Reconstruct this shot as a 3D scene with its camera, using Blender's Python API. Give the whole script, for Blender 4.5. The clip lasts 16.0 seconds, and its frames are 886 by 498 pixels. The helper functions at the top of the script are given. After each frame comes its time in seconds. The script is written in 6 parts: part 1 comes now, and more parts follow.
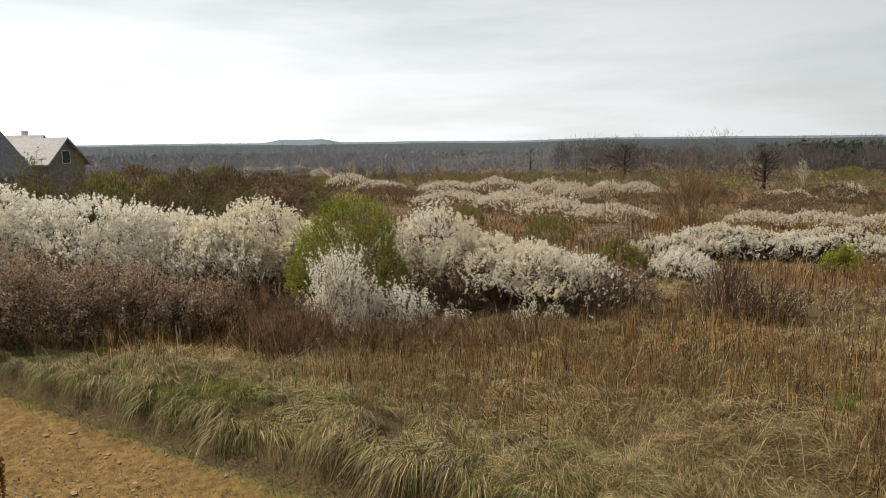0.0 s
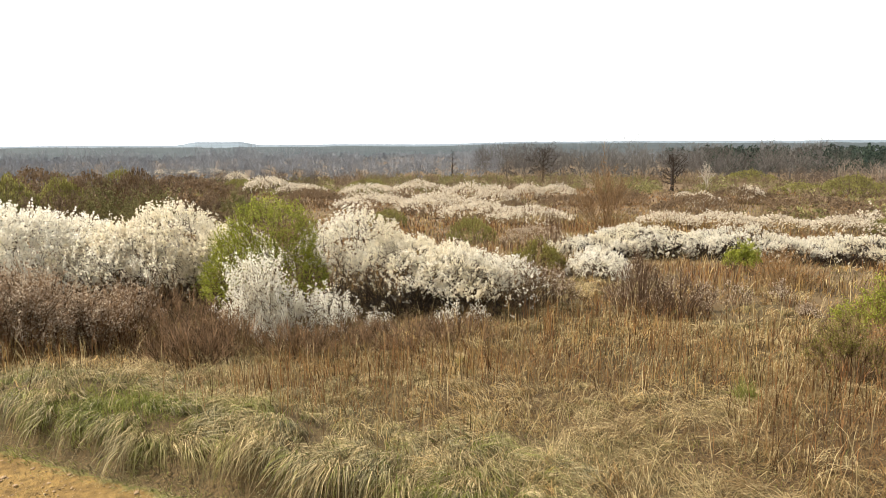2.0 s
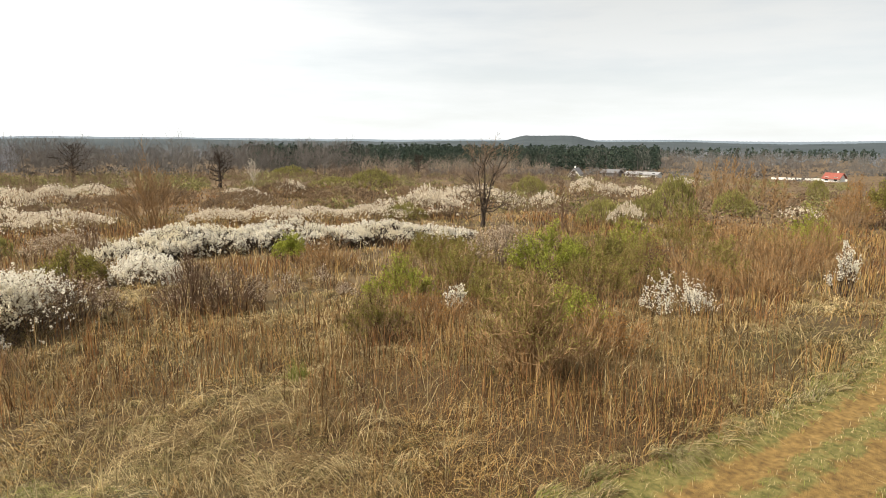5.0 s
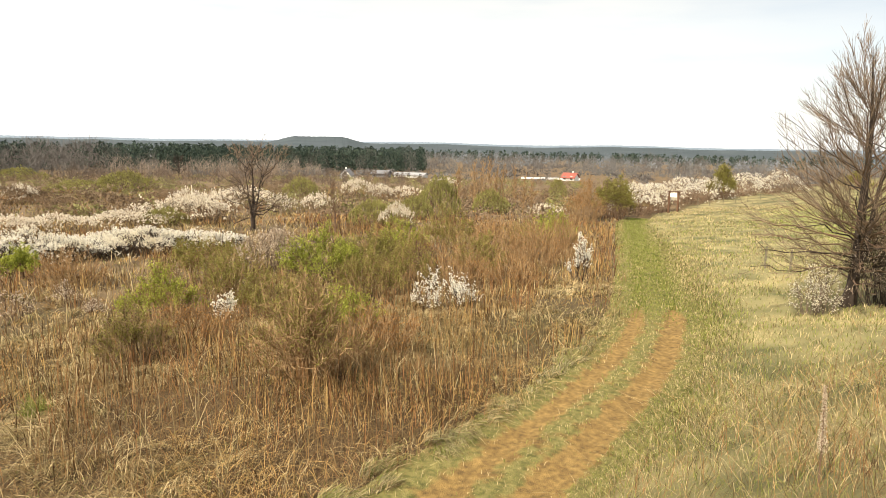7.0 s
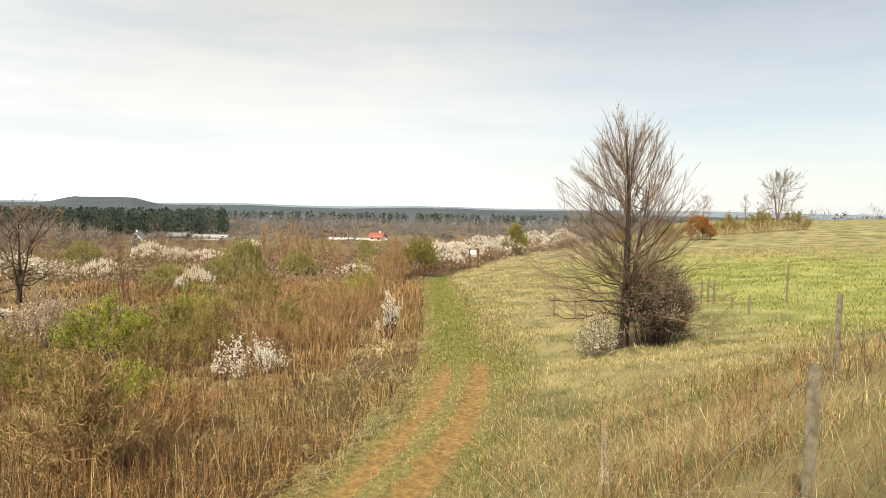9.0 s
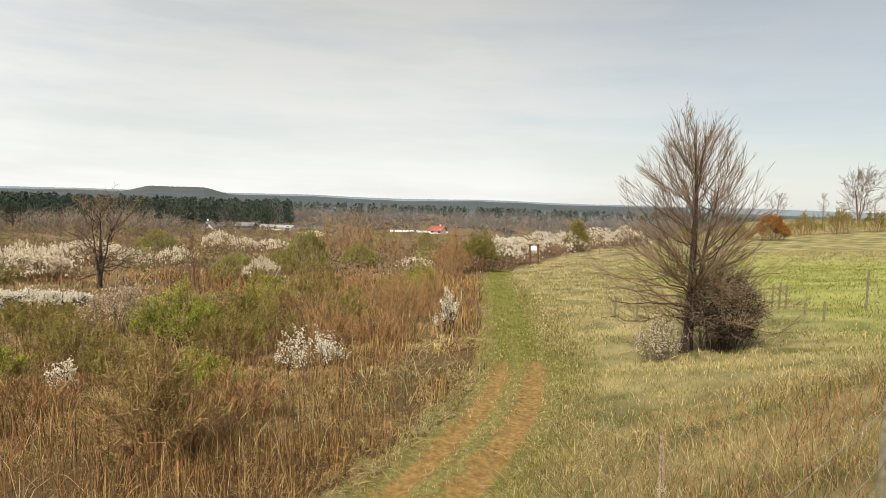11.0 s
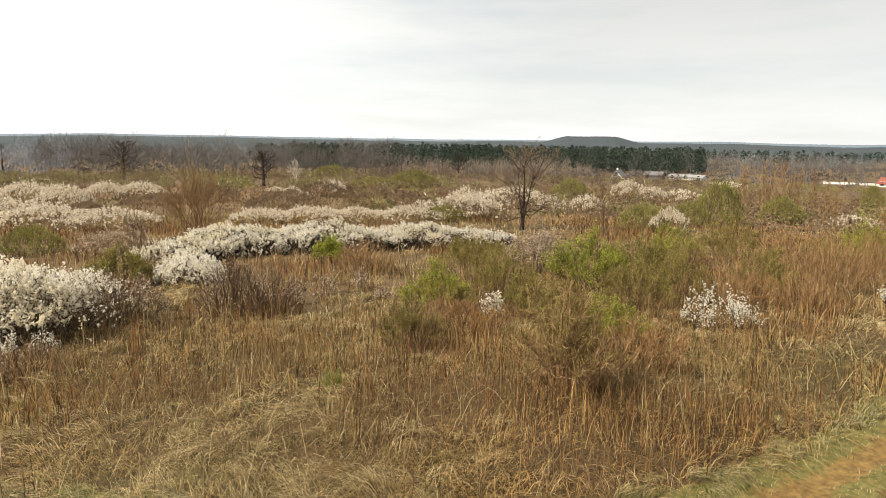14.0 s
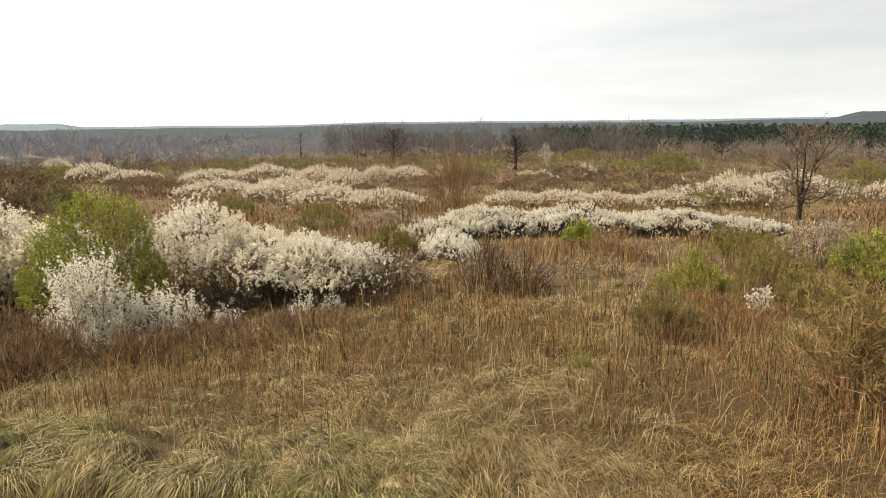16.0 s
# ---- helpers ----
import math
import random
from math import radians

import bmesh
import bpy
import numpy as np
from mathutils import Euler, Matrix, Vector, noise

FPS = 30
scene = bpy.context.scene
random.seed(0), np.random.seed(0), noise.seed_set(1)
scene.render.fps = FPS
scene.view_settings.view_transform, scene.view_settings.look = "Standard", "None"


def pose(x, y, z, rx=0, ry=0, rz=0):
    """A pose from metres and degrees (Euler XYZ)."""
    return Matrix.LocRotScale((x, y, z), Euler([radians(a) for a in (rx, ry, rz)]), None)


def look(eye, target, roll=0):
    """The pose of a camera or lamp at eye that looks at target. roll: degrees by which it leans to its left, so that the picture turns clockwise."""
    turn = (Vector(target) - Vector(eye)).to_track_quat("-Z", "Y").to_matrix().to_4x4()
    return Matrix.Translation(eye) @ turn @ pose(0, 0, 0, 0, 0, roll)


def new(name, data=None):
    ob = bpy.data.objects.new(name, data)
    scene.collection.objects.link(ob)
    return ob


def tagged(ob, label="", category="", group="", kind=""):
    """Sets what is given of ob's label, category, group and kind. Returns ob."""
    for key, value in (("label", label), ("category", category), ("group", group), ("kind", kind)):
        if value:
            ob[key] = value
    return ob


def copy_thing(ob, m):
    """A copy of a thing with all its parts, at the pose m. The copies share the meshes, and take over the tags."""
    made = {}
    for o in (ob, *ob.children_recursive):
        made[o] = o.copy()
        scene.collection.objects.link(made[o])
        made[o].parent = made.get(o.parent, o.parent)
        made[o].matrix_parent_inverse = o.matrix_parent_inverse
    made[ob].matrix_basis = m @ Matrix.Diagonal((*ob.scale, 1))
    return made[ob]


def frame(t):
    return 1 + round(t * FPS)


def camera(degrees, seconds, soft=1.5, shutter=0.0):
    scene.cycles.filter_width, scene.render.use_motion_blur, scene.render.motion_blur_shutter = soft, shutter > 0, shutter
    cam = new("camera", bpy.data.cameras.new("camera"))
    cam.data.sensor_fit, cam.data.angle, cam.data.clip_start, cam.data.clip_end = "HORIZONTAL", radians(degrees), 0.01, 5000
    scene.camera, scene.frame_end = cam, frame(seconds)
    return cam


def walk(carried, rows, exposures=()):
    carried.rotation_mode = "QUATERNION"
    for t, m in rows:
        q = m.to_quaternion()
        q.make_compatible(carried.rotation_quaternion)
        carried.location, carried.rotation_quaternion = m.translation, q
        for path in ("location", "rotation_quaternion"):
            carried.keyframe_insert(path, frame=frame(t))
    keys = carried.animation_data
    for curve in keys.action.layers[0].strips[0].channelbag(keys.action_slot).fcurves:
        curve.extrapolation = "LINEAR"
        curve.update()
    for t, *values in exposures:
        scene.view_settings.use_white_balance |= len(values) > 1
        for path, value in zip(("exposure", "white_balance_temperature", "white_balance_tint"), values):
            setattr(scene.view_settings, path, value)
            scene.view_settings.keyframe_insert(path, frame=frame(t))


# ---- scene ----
cam = camera(69.25, 16.0, soft=0.7)
PATH = [
    (0.00, (-0.000, 0.000, 1.700), (0.351, 9.855, 0.039), -0.80),
    (0.50, (-0.046, 0.024, 1.640), (0.279, 9.760, -0.619), 0.35),
    (1.00, (-0.041, 0.030, 1.616), (0.365, 9.766, -0.628), -0.07),
    (1.50, (-0.006, 0.023, 1.633), (1.091, 9.753, -0.397), -0.18),
    (2.00, (0.038, 0.014, 1.663), (1.574, 9.761, 0.040), -0.49),
    (2.50, (0.042, 0.040, 1.706), (2.617, 9.573, 0.126), 1.12),
    (3.00, (0.073, 0.019, 1.728), (4.132, 9.051, 0.330), 1.19),
    (3.50, (0.147, 0.003, 1.727), (5.524, 8.324, 0.368), 1.37),
    (4.00, (0.163, -0.002, 1.709), (6.342, 7.709, 0.176), 0.69),
    (4.20, (0.193, -0.002, 1.686), (6.625, 7.497, 0.144), 0.47),
    (4.70, (0.216, -0.023, 1.676), (7.185, 6.961, 0.044), 0.27),
    (5.25, (0.241, -0.070, 1.682), (7.822, 6.223, -0.030), 0.46),
    (5.80, (0.261, -0.113, 1.692), (8.392, 5.438, -0.058), 0.79),
    (6.30, (0.269, -0.124, 1.695), (8.800, 4.799, -0.034), 0.97),
    (6.50, (0.277, -0.102, 1.705), (9.016, 4.423, -0.074), 0.64),
    (7.00, (0.273, -0.103, 1.689), (9.411, 3.623, 0.067), 1.06),
    (7.50, (0.292, -0.100, 1.680), (9.723, 2.939, 0.332), 1.50),
    (8.00, (0.316, -0.109, 1.676), (9.979, 2.164, 0.465), 1.31),
    (8.50, (0.286, -0.129, 1.693), (10.139, 1.337, 0.820), 1.40),
    (8.70, (0.281, -0.161, 1.696), (10.175, 1.065, 0.913), 1.16),
    (9.20, (0.268, -0.191, 1.713), (10.225, 0.565, 1.188), 0.92),
    (9.75, (0.267, -0.221, 1.741), (10.249, 0.318, 1.465), 0.61),
    (10.30, (0.279, -0.232, 1.773), (10.249, 0.509, 1.545), 0.69),
    (10.80, (0.299, -0.210, 1.799), (10.193, 1.159, 1.303), 1.51),
    (11.00, (0.271, -0.201, 1.823), (10.070, 1.643, 1.060), 1.83),
    (11.50, (0.346, -0.134, 1.843), (9.808, 2.805, 0.489), 3.93),
    (12.00, (0.365, -0.100, 1.868), (9.394, 3.880, 0.245), 4.15),
    (12.50, (0.347, -0.088, 1.873), (9.305, 4.011, 0.156), 3.76),
    (13.00, (0.364, -0.067, 1.860), (9.130, 4.494, 0.327), 2.41),
    (13.50, (0.337, -0.069, 1.868), (8.169, 5.887, 0.086), 2.03),
    (14.00, (0.314, -0.021, 1.858), (7.180, 7.051, 0.171), 0.78),
    (14.50, (0.260, -0.015, 1.875), (6.152, 7.890, 0.200), 0.66),
    (15.00, (0.223, 0.003, 1.866), (5.308, 8.452, 0.206), -0.28),
    (15.50, (0.197, 0.010, 1.857), (4.457, 8.874, 0.042), -1.13),
    (16.00, (0.110, -0.028, 1.868), (3.796, 9.065, -0.068), -0.76),
]
EXPOSURES = [(t, stops, 6600 if t < 5 else 6850, 10) for t, stops in ((0.0, -0.18), (0.3, 0.47), (0.5, 0.64), (1.0, 0.87), (2.0, 0.74), (3.0, 0.68), (3.5, 0.6), (4.0, 0.26), (6.5, 0.82), (7.0, 0.8), (7.5, 0.65), (8.5, 0.66), (11.0, 0.35), (11.5, 0.52), (12.5, 0.53), (14.0, 0.41), (16.0, 0.37))]
walk(cam, [(t, look(eye, target, roll)) for t, eye, target, roll in PATH], EXPOSURES)

# ---- sky and sun: a bright, thinly clouded spring day, the sun behind haze ahead on the left ----
SUN_AZ, SUN_EL = 71.0, 47.0
world = bpy.data.worlds.new("sky")
scene.world = world
world.use_nodes = True
wn, wl = world.node_tree.nodes, world.node_tree.links
wn.clear()
w_out = wn.new("ShaderNodeOutputWorld")
w_bg = wn.new("ShaderNodeBackground")
w_sky = wn.new("ShaderNodeTexSky")
w_sky.sky_type, w_sky.sun_disc = "NISHITA", False
w_sky.sun_elevation, w_sky.sun_rotation = radians(SUN_EL), radians(-SUN_AZ)
w_sky.dust_density, w_sky.air_density = 1.0, 1.0
w_co = wn.new("ShaderNodeTexCoord")
w_map = wn.new("ShaderNodeMapping")
w_map.inputs["Scale"].default_value = (1.0, 1.0, 7.0)
w_noise = wn.new("ShaderNodeTexNoise")
w_noise.inputs["Scale"].default_value, w_noise.inputs["Detail"].default_value = 2.6, 7.0
w_noise.inputs["Roughness"].default_value = 0.55
w_ramp = wn.new("ShaderNodeValToRGB")
w_ramp.color_ramp.elements[0].position, w_ramp.color_ramp.elements[0].color = 0.34, (0.78, 0.78, 0.78, 1)
w_ramp.color_ramp.elements[1].position, w_ramp.color_ramp.elements[1].color = 0.56, (1, 1, 1, 1)
w_cloud = wn.new("ShaderNodeMixRGB")
w_bg.inputs["Strength"].default_value = 0.08
# the cloud veil is brightest round the sun
w_dot = wn.new("ShaderNodeVectorMath")
w_dot.operation = "DOT_PRODUCT"
w_dot.inputs[1].default_value = (-math.sin(radians(SUN_AZ)) * math.cos(radians(SUN_EL)), math.cos(radians(SUN_AZ)) * math.cos(radians(SUN_EL)), math.sin(radians(SUN_EL)))
w_glow = wn.new("ShaderNodeMapRange")
w_glow.inputs["From Min"].default_value, w_glow.inputs["From Max"].default_value = -0.3, 1.0
w_glow.inputs["To Min"].default_value, w_glow.inputs["To Max"].default_value = 7.1, 16.5
w_tint = wn.new("ShaderNodeVectorMath")
w_tint.operation = "SCALE"
w_tint.inputs[0].default_value = (0.945, 0.985, 1.0)
wl.new(w_co.outputs["Generated"], w_dot.inputs[0])
wl.new(w_dot.outputs["Value"], w_glow.inputs["Value"])
# haze: bright low over the horizon, thinner overhead
w_up = wn.new("ShaderNodeSeparateXYZ")
w_haze = wn.new("ShaderNodeMapRange")
w_haze.inputs["From Min"].default_value, w_haze.inputs["From Max"].default_value = 0.0, 0.5
w_haze.inputs["To Min"].default_value, w_haze.inputs["To Max"].default_value = 1.4, 0.5
w_veil = wn.new("ShaderNodeMath")
w_veil.operation = "MULTIPLY"
wl.new(w_co.outputs["Generated"], w_up.inputs["Vector"])
wl.new(w_up.outputs["Z"], w_haze.inputs["Value"])
wl.new(w_glow.outputs["Result"], w_veil.inputs[0])
wl.new(w_haze.outputs["Result"], w_veil.inputs[1])
wl.new(w_veil.outputs["Value"], w_tint.inputs["Scale"])
wl.new(w_tint.outputs["Vector"], w_cloud.inputs["Color2"])
wl.new(w_co.outputs["Generated"], w_map.inputs["Vector"])
wl.new(w_map.outputs["Vector"], w_noise.inputs["Vector"])
wl.new(w_noise.outputs["Fac"], w_ramp.inputs["Fac"])
# the veil is torn over the meadow, where blue shows
w_far = wn.new("ShaderNodeVectorMath")
w_far.operation = "DOT_PRODUCT"
w_far.inputs[1].default_value = (0.86, -0.44, 0.25)
w_tear = wn.new("ShaderNodeMapRange")
w_tear.inputs["From Min"].default_value, w_tear.inputs["From Max"].default_value = 0.82, 1.0
w_tear.inputs["To Min"].default_value, w_tear.inputs["To Max"].default_value = 1.0, 0.6
w_cover = wn.new("ShaderNodeMath")
w_cover.operation = "MULTIPLY"
wl.new(w_co.outputs["Generated"], w_far.inputs[0])
wl.new(w_far.outputs["Value"], w_tear.inputs["Value"])
wl.new(w_ramp.outputs["Color"], w_cover.inputs[0])
wl.new(w_tear.outputs["Result"], w_cover.inputs[1])
wl.new(w_cover.outputs["Value"], w_cloud.inputs["Fac"])
wl.new(w_sky.outputs["Color"], w_cloud.inputs["Color1"])
wl.new(w_cloud.outputs["Color"], w_bg.inputs["Color"])
wl.new(w_bg.outputs["Background"], w_out.inputs["Surface"])

sun = new("sun", bpy.data.lights.new("sun", "SUN"))
sun.data.energy, sun.data.angle, sun.data.color = 5.0, radians(2.0), (1.0, 0.91, 0.76)
sun.matrix_world = look((0, 0, 0), (math.sin(radians(SUN_AZ)) * math.cos(radians(SUN_EL)), -math.cos(radians(SUN_AZ)) * math.cos(radians(SUN_EL)), -math.sin(radians(SUN_EL))))

# ---- materials ----


def material(name, dark, light, scale=3.0, rough=0.9, bump=0.0, island=0.0, sheer=0.0, patch=None, patch_scale=0.25):
    """Colour from dark to light by noise at two scales; island: how far each loose piece varies; sheer: light let through;
    patch: a third colour that comes and goes over metres."""
    m = bpy.data.materials.new(name)
    m.use_nodes = True
    n, l = m.node_tree.nodes, m.node_tree.links
    bsdf = n["Principled BSDF"]
    bsdf.inputs["Roughness"].default_value = rough
    bsdf.inputs["Specular IOR Level"].default_value = 0.25
    geo = n.new("ShaderNodeNewGeometry")
    fine = n.new("ShaderNodeTexNoise")
    fine.inputs["Scale"].default_value, fine.inputs["Detail"].default_value = scale, 6.0
    l.new(geo.outputs["Position"], fine.inputs["Vector"])
    value = fine.outputs["Fac"]
    if island:
        blend = n.new("ShaderNodeMath")
        blend.operation = "MULTIPLY_ADD"
        mid = n.new("ShaderNodeMath")
        mid.operation = "SUBTRACT"
        mid.inputs[1].default_value = 0.5
        l.new(geo.outputs["Random Per Island"], mid.inputs[0])
        l.new(mid.outputs[0], blend.inputs[0])
        blend.inputs[1].default_value = island
        l.new(value, blend.inputs[2])
        value = blend.outputs[0]
    ramp = n.new("ShaderNodeValToRGB")
    ramp.color_ramp.elements[0].position, ramp.color_ramp.elements[0].color = 0.28, (*dark, 1)
    ramp.color_ramp.elements[1].position, ramp.color_ramp.elements[1].color = 0.72, (*light, 1)
    l.new(value, ramp.inputs["Fac"])
    colour = ramp.outputs["Color"]
    if patch:
        wide = n.new("ShaderNodeTexNoise")
        wide.inputs["Scale"].default_value, wide.inputs["Detail"].default_value = patch_scale, 4.0
        l.new(geo.outputs["Position"], wide.inputs["Vector"])
        sharp = n.new("ShaderNodeValToRGB")
        sharp.color_ramp.elements[0].position, sharp.color_ramp.elements[1].position = 0.45, 0.6
        l.new(wide.outputs["Fac"], sharp.inputs["Fac"])
        mix = n.new("ShaderNodeMixRGB")
        mix.inputs["Color2"].default_value = (*patch, 1)
        l.new(sharp.outputs["Color"], mix.inputs["Fac"])
        l.new(colour, mix.inputs["Color1"])
        colour = mix.outputs["Color"]
    l.new(colour, bsdf.inputs["Base Color"])
    if bump:
        b = n.new("ShaderNodeBump")
        b.inputs["Strength"].default_value, b.inputs["Distance"].default_value = bump, 0.03
        l.new(fine.outputs["Fac"], b.inputs["Height"])
        l.new(b.outputs["Normal"], bsdf.inputs["Normal"])
    if sheer:
        thin = n.new("ShaderNodeBsdfTranslucent")
        l.new(colour, thin.inputs["Color"])
        both = n.new("ShaderNodeMixShader")
        both.inputs["Fac"].default_value = sheer
        l.new(bsdf.outputs["BSDF"], both.inputs[1])
        l.new(thin.outputs["BSDF"], both.inputs[2])
        l.new(both.outputs["Shader"], n["Material Output"].inputs["Surface"])
    return m


SOIL_FIELD = material("thatch", (0.016, 0.0095, 0.005), (0.145, 0.092, 0.041), 24.0, 0.95, 0.8, patch=(0.078, 0.058, 0.026), patch_scale=0.16)
STRAW = material("straw", (0.072, 0.038, 0.013), (0.51, 0.335, 0.13), 1.3, 0.7, 0, 1.1, 0.25, patch=(0.23, 0.15, 0.066), patch_scale=0.3)
PALE_STRAW = material("pale straw", (0.19, 0.142, 0.07), (0.62, 0.495, 0.272), 1.3, 0.7, 0, 1.0, 0.3)
RED_STEM = material("red-brown stems", (0.06, 0.027, 0.0115), (0.34, 0.173, 0.072), 1.1, 0.75, 0, 1.0, 0.28)
GREEN_GRASS = material("green grass", (0.115, 0.132, 0.028), (0.30, 0.315, 0.08), 1.5, 0.7, 0, 0.7, 0.35)
BANK_GRASS = material("bank grass", (0.09, 0.08, 0.042), (0.47, 0.415, 0.245), 2.0, 0.7, 0, 1.0, 0.25, patch=(0.29, 0.25, 0.11), patch_scale=0.9)
BARK_DARK = material("dark bark", (0.0224, 0.016, 0.0128), (0.06, 0.044, 0.0336), 8, 0.95, 0.5)
BARK_GREY = material("grey bark", (0.075, 0.055, 0.04), (0.20, 0.15, 0.105), 8, 0.95, 0.5)
BARK_BROWN = material("brown twigs", (0.085, 0.052, 0.032), (0.19, 0.12, 0.075), 4, 0.9, 0.3, 0.5)
BARK_WARM = material("warm twigs", (0.16, 0.095, 0.045), (0.36, 0.235, 0.12), 4, 0.9, 0, 0.5)
BARK_PALE = material("birch bark", (0.35, 0.31, 0.26), (0.62, 0.57, 0.50), 6, 0.85, 0.2, 0.3)
BLOSSOM = material("white blossom", (0.86, 0.81, 0.70), (0.95, 0.93, 0.86), 2.0, 0.8, 0, 0.6, 0.55)
BLOSSOM_CREAM = material("creamy blossom", (0.80, 0.745, 0.63), (0.94, 0.915, 0.84), 1.2, 0.8, 0, 0.6, 0.6, patch=(0.85, 0.79, 0.65), patch_scale=0.4)
BLOSSOM_FADED = material("faded blossom", (0.34, 0.25, 0.17), (0.66, 0.56, 0.44), 1.2, 0.85, 0, 0.8, 0.4)
BLOSSOM_FAR = material("far cream blossom", (0.62, 0.54, 0.415), (0.88, 0.815, 0.70), 0.9, 0.85, 0, 0.6, 0.5)
LEAF_FAR = material("far olive leaves", (0.17, 0.16, 0.05), (0.36, 0.335, 0.11), 0.5, 0.8, 0, 0.6, 0.4)
LEAF_GREEN = material("fresh leaves", (0.20, 0.225, 0.03), (0.44, 0.46, 0.085), 2.0, 0.6, 0, 0.7, 0.5)
LEAF_OLIVE = material("olive buds", (0.16, 0.146, 0.034), (0.35, 0.315, 0.088), 2.0, 0.65, 0, 0.7, 0.5)
LEAF_RUST = material("rust leaves", (0.216, 0.096, 0.028), (0.44, 0.232, 0.072), 2.0, 0.75, 0, 0.7, 0.35)
WOOD_POST = material("weathered post wood", (0.10, 0.085, 0.055), (0.25, 0.215, 0.15), 14, 0.85, 0.5)
WIRE = material("rusty wire", (0.12, 0.10, 0.085), (0.24, 0.21, 0.18), 20, 0.6)
BOARD = material("sign board", (0.72, 0.70, 0.66), (0.84, 0.83, 0.80), 9, 0.6)
BROWN_PAINT = material("brown stained wood", (0.07, 0.035, 0.02), (0.15, 0.08, 0.045), 9, 0.8, 0.3)
PLASTER = material("white plaster", (0.66, 0.65, 0.62), (0.82, 0.81, 0.78), 2, 0.9, 0.2)
SLATE = material("grey roof", (0.10, 0.10, 0.105), (0.22, 0.22, 0.23), 3, 0.7, 0.3)
ROOF_PALE = material("pale sheet roof", (0.22, 0.22, 0.225), (0.34, 0.34, 0.345), 3, 0.6, 0.2)
WOOD_GREY = material("weathered boards", (0.13, 0.125, 0.125), (0.26, 0.25, 0.25), 3, 0.9, 0.3)
RED_ROOF = material("red tile roof", (0.20, 0.06, 0.045), (0.31, 0.10, 0.075), 3, 0.8, 0.3)
GLASS_DARK = material("window pane", (0.03, 0.035, 0.04), (0.06, 0.065, 0.07), 3, 0.15)
CONIFER = material("pine needles", (0.02, 0.034, 0.027), (0.05, 0.07, 0.05), 0.5, 0.9, 0, 0.6)
# grey and low in contrast: some haze is put into this wood colour
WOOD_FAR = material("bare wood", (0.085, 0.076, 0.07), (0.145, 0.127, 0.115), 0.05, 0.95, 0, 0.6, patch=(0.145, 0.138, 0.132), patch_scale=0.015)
WOOD_BROWN = material("brown bare wood", (0.085, 0.062, 0.047), (0.165, 0.124, 0.095), 0.05, 0.95, 0, 0.6)
# blue-grey stands in for the haze in front of the distant woods
WOOD_DISTANT_HAZED = material("distant bare wood, haze-tinted", (0.15, 0.168, 0.195), (0.23, 0.245, 0.27), 0.03, 0.95, 0, 0.5)
SCRUB_BROWN = material("bare scrub", (0.12, 0.083, 0.052), (0.28, 0.2, 0.13), 0.08, 0.95, 0, 0.6, 0.2)
WILLOW_FAR = material("budding willow", (0.145, 0.135, 0.055), (0.32, 0.295, 0.125), 0.1, 0.95, 0, 0.6, 0.25)
# backdrop ridges: the blue-grey cast is haze put into the base colour
RIDGE_NEAR_HAZED = material("wooded ridge", (0.036, 0.05, 0.058), (0.062, 0.076, 0.084), 0.01, 0.95)
# more haze in this colour, so paler and bluer
RIDGE_FAR_HAZED = material("distant ridge, haze-tinted", (0.14, 0.18, 0.225), (0.19, 0.235, 0.28), 0.008, 0.95)
OLIVE_STRAW = material("olive straw", (0.078, 0.064, 0.025), (0.34, 0.283, 0.12), 1.2, 0.7, 0, 1.0, 0.3)
BARK_MOUND = material("scrub twigs", (0.075, 0.05, 0.03), (0.21, 0.145, 0.088), 4, 0.9, 0, 0.7)
# haze painted into the base colour: bare wood made paler and bluish
WOOD_HAZE = material("bare wood, haze-tinted", (0.215, 0.23, 0.262), (0.295, 0.304, 0.328), 0.05, 0.95, 0, 0.6)
TWIG_TAN = material("tan twigs", (0.11, 0.078, 0.053), (0.24, 0.175, 0.12), 4, 0.9, 0, 0.6)
BRAMBLE = material("bramble canes", (0.07, 0.044, 0.026), (0.38, 0.245, 0.142), 3, 0.85, 0, 0.8, 0.15)
BIRCH_FAR = material("far birches", (0.16, 0.125, 0.10), (0.33, 0.27, 0.22), 0.3, 0.9, 0, 0.8)
STONE = material("pale stone", (0.16, 0.105, 0.058), (0.33, 0.23, 0.14), 12, 0.9, 0.4, 0.8)


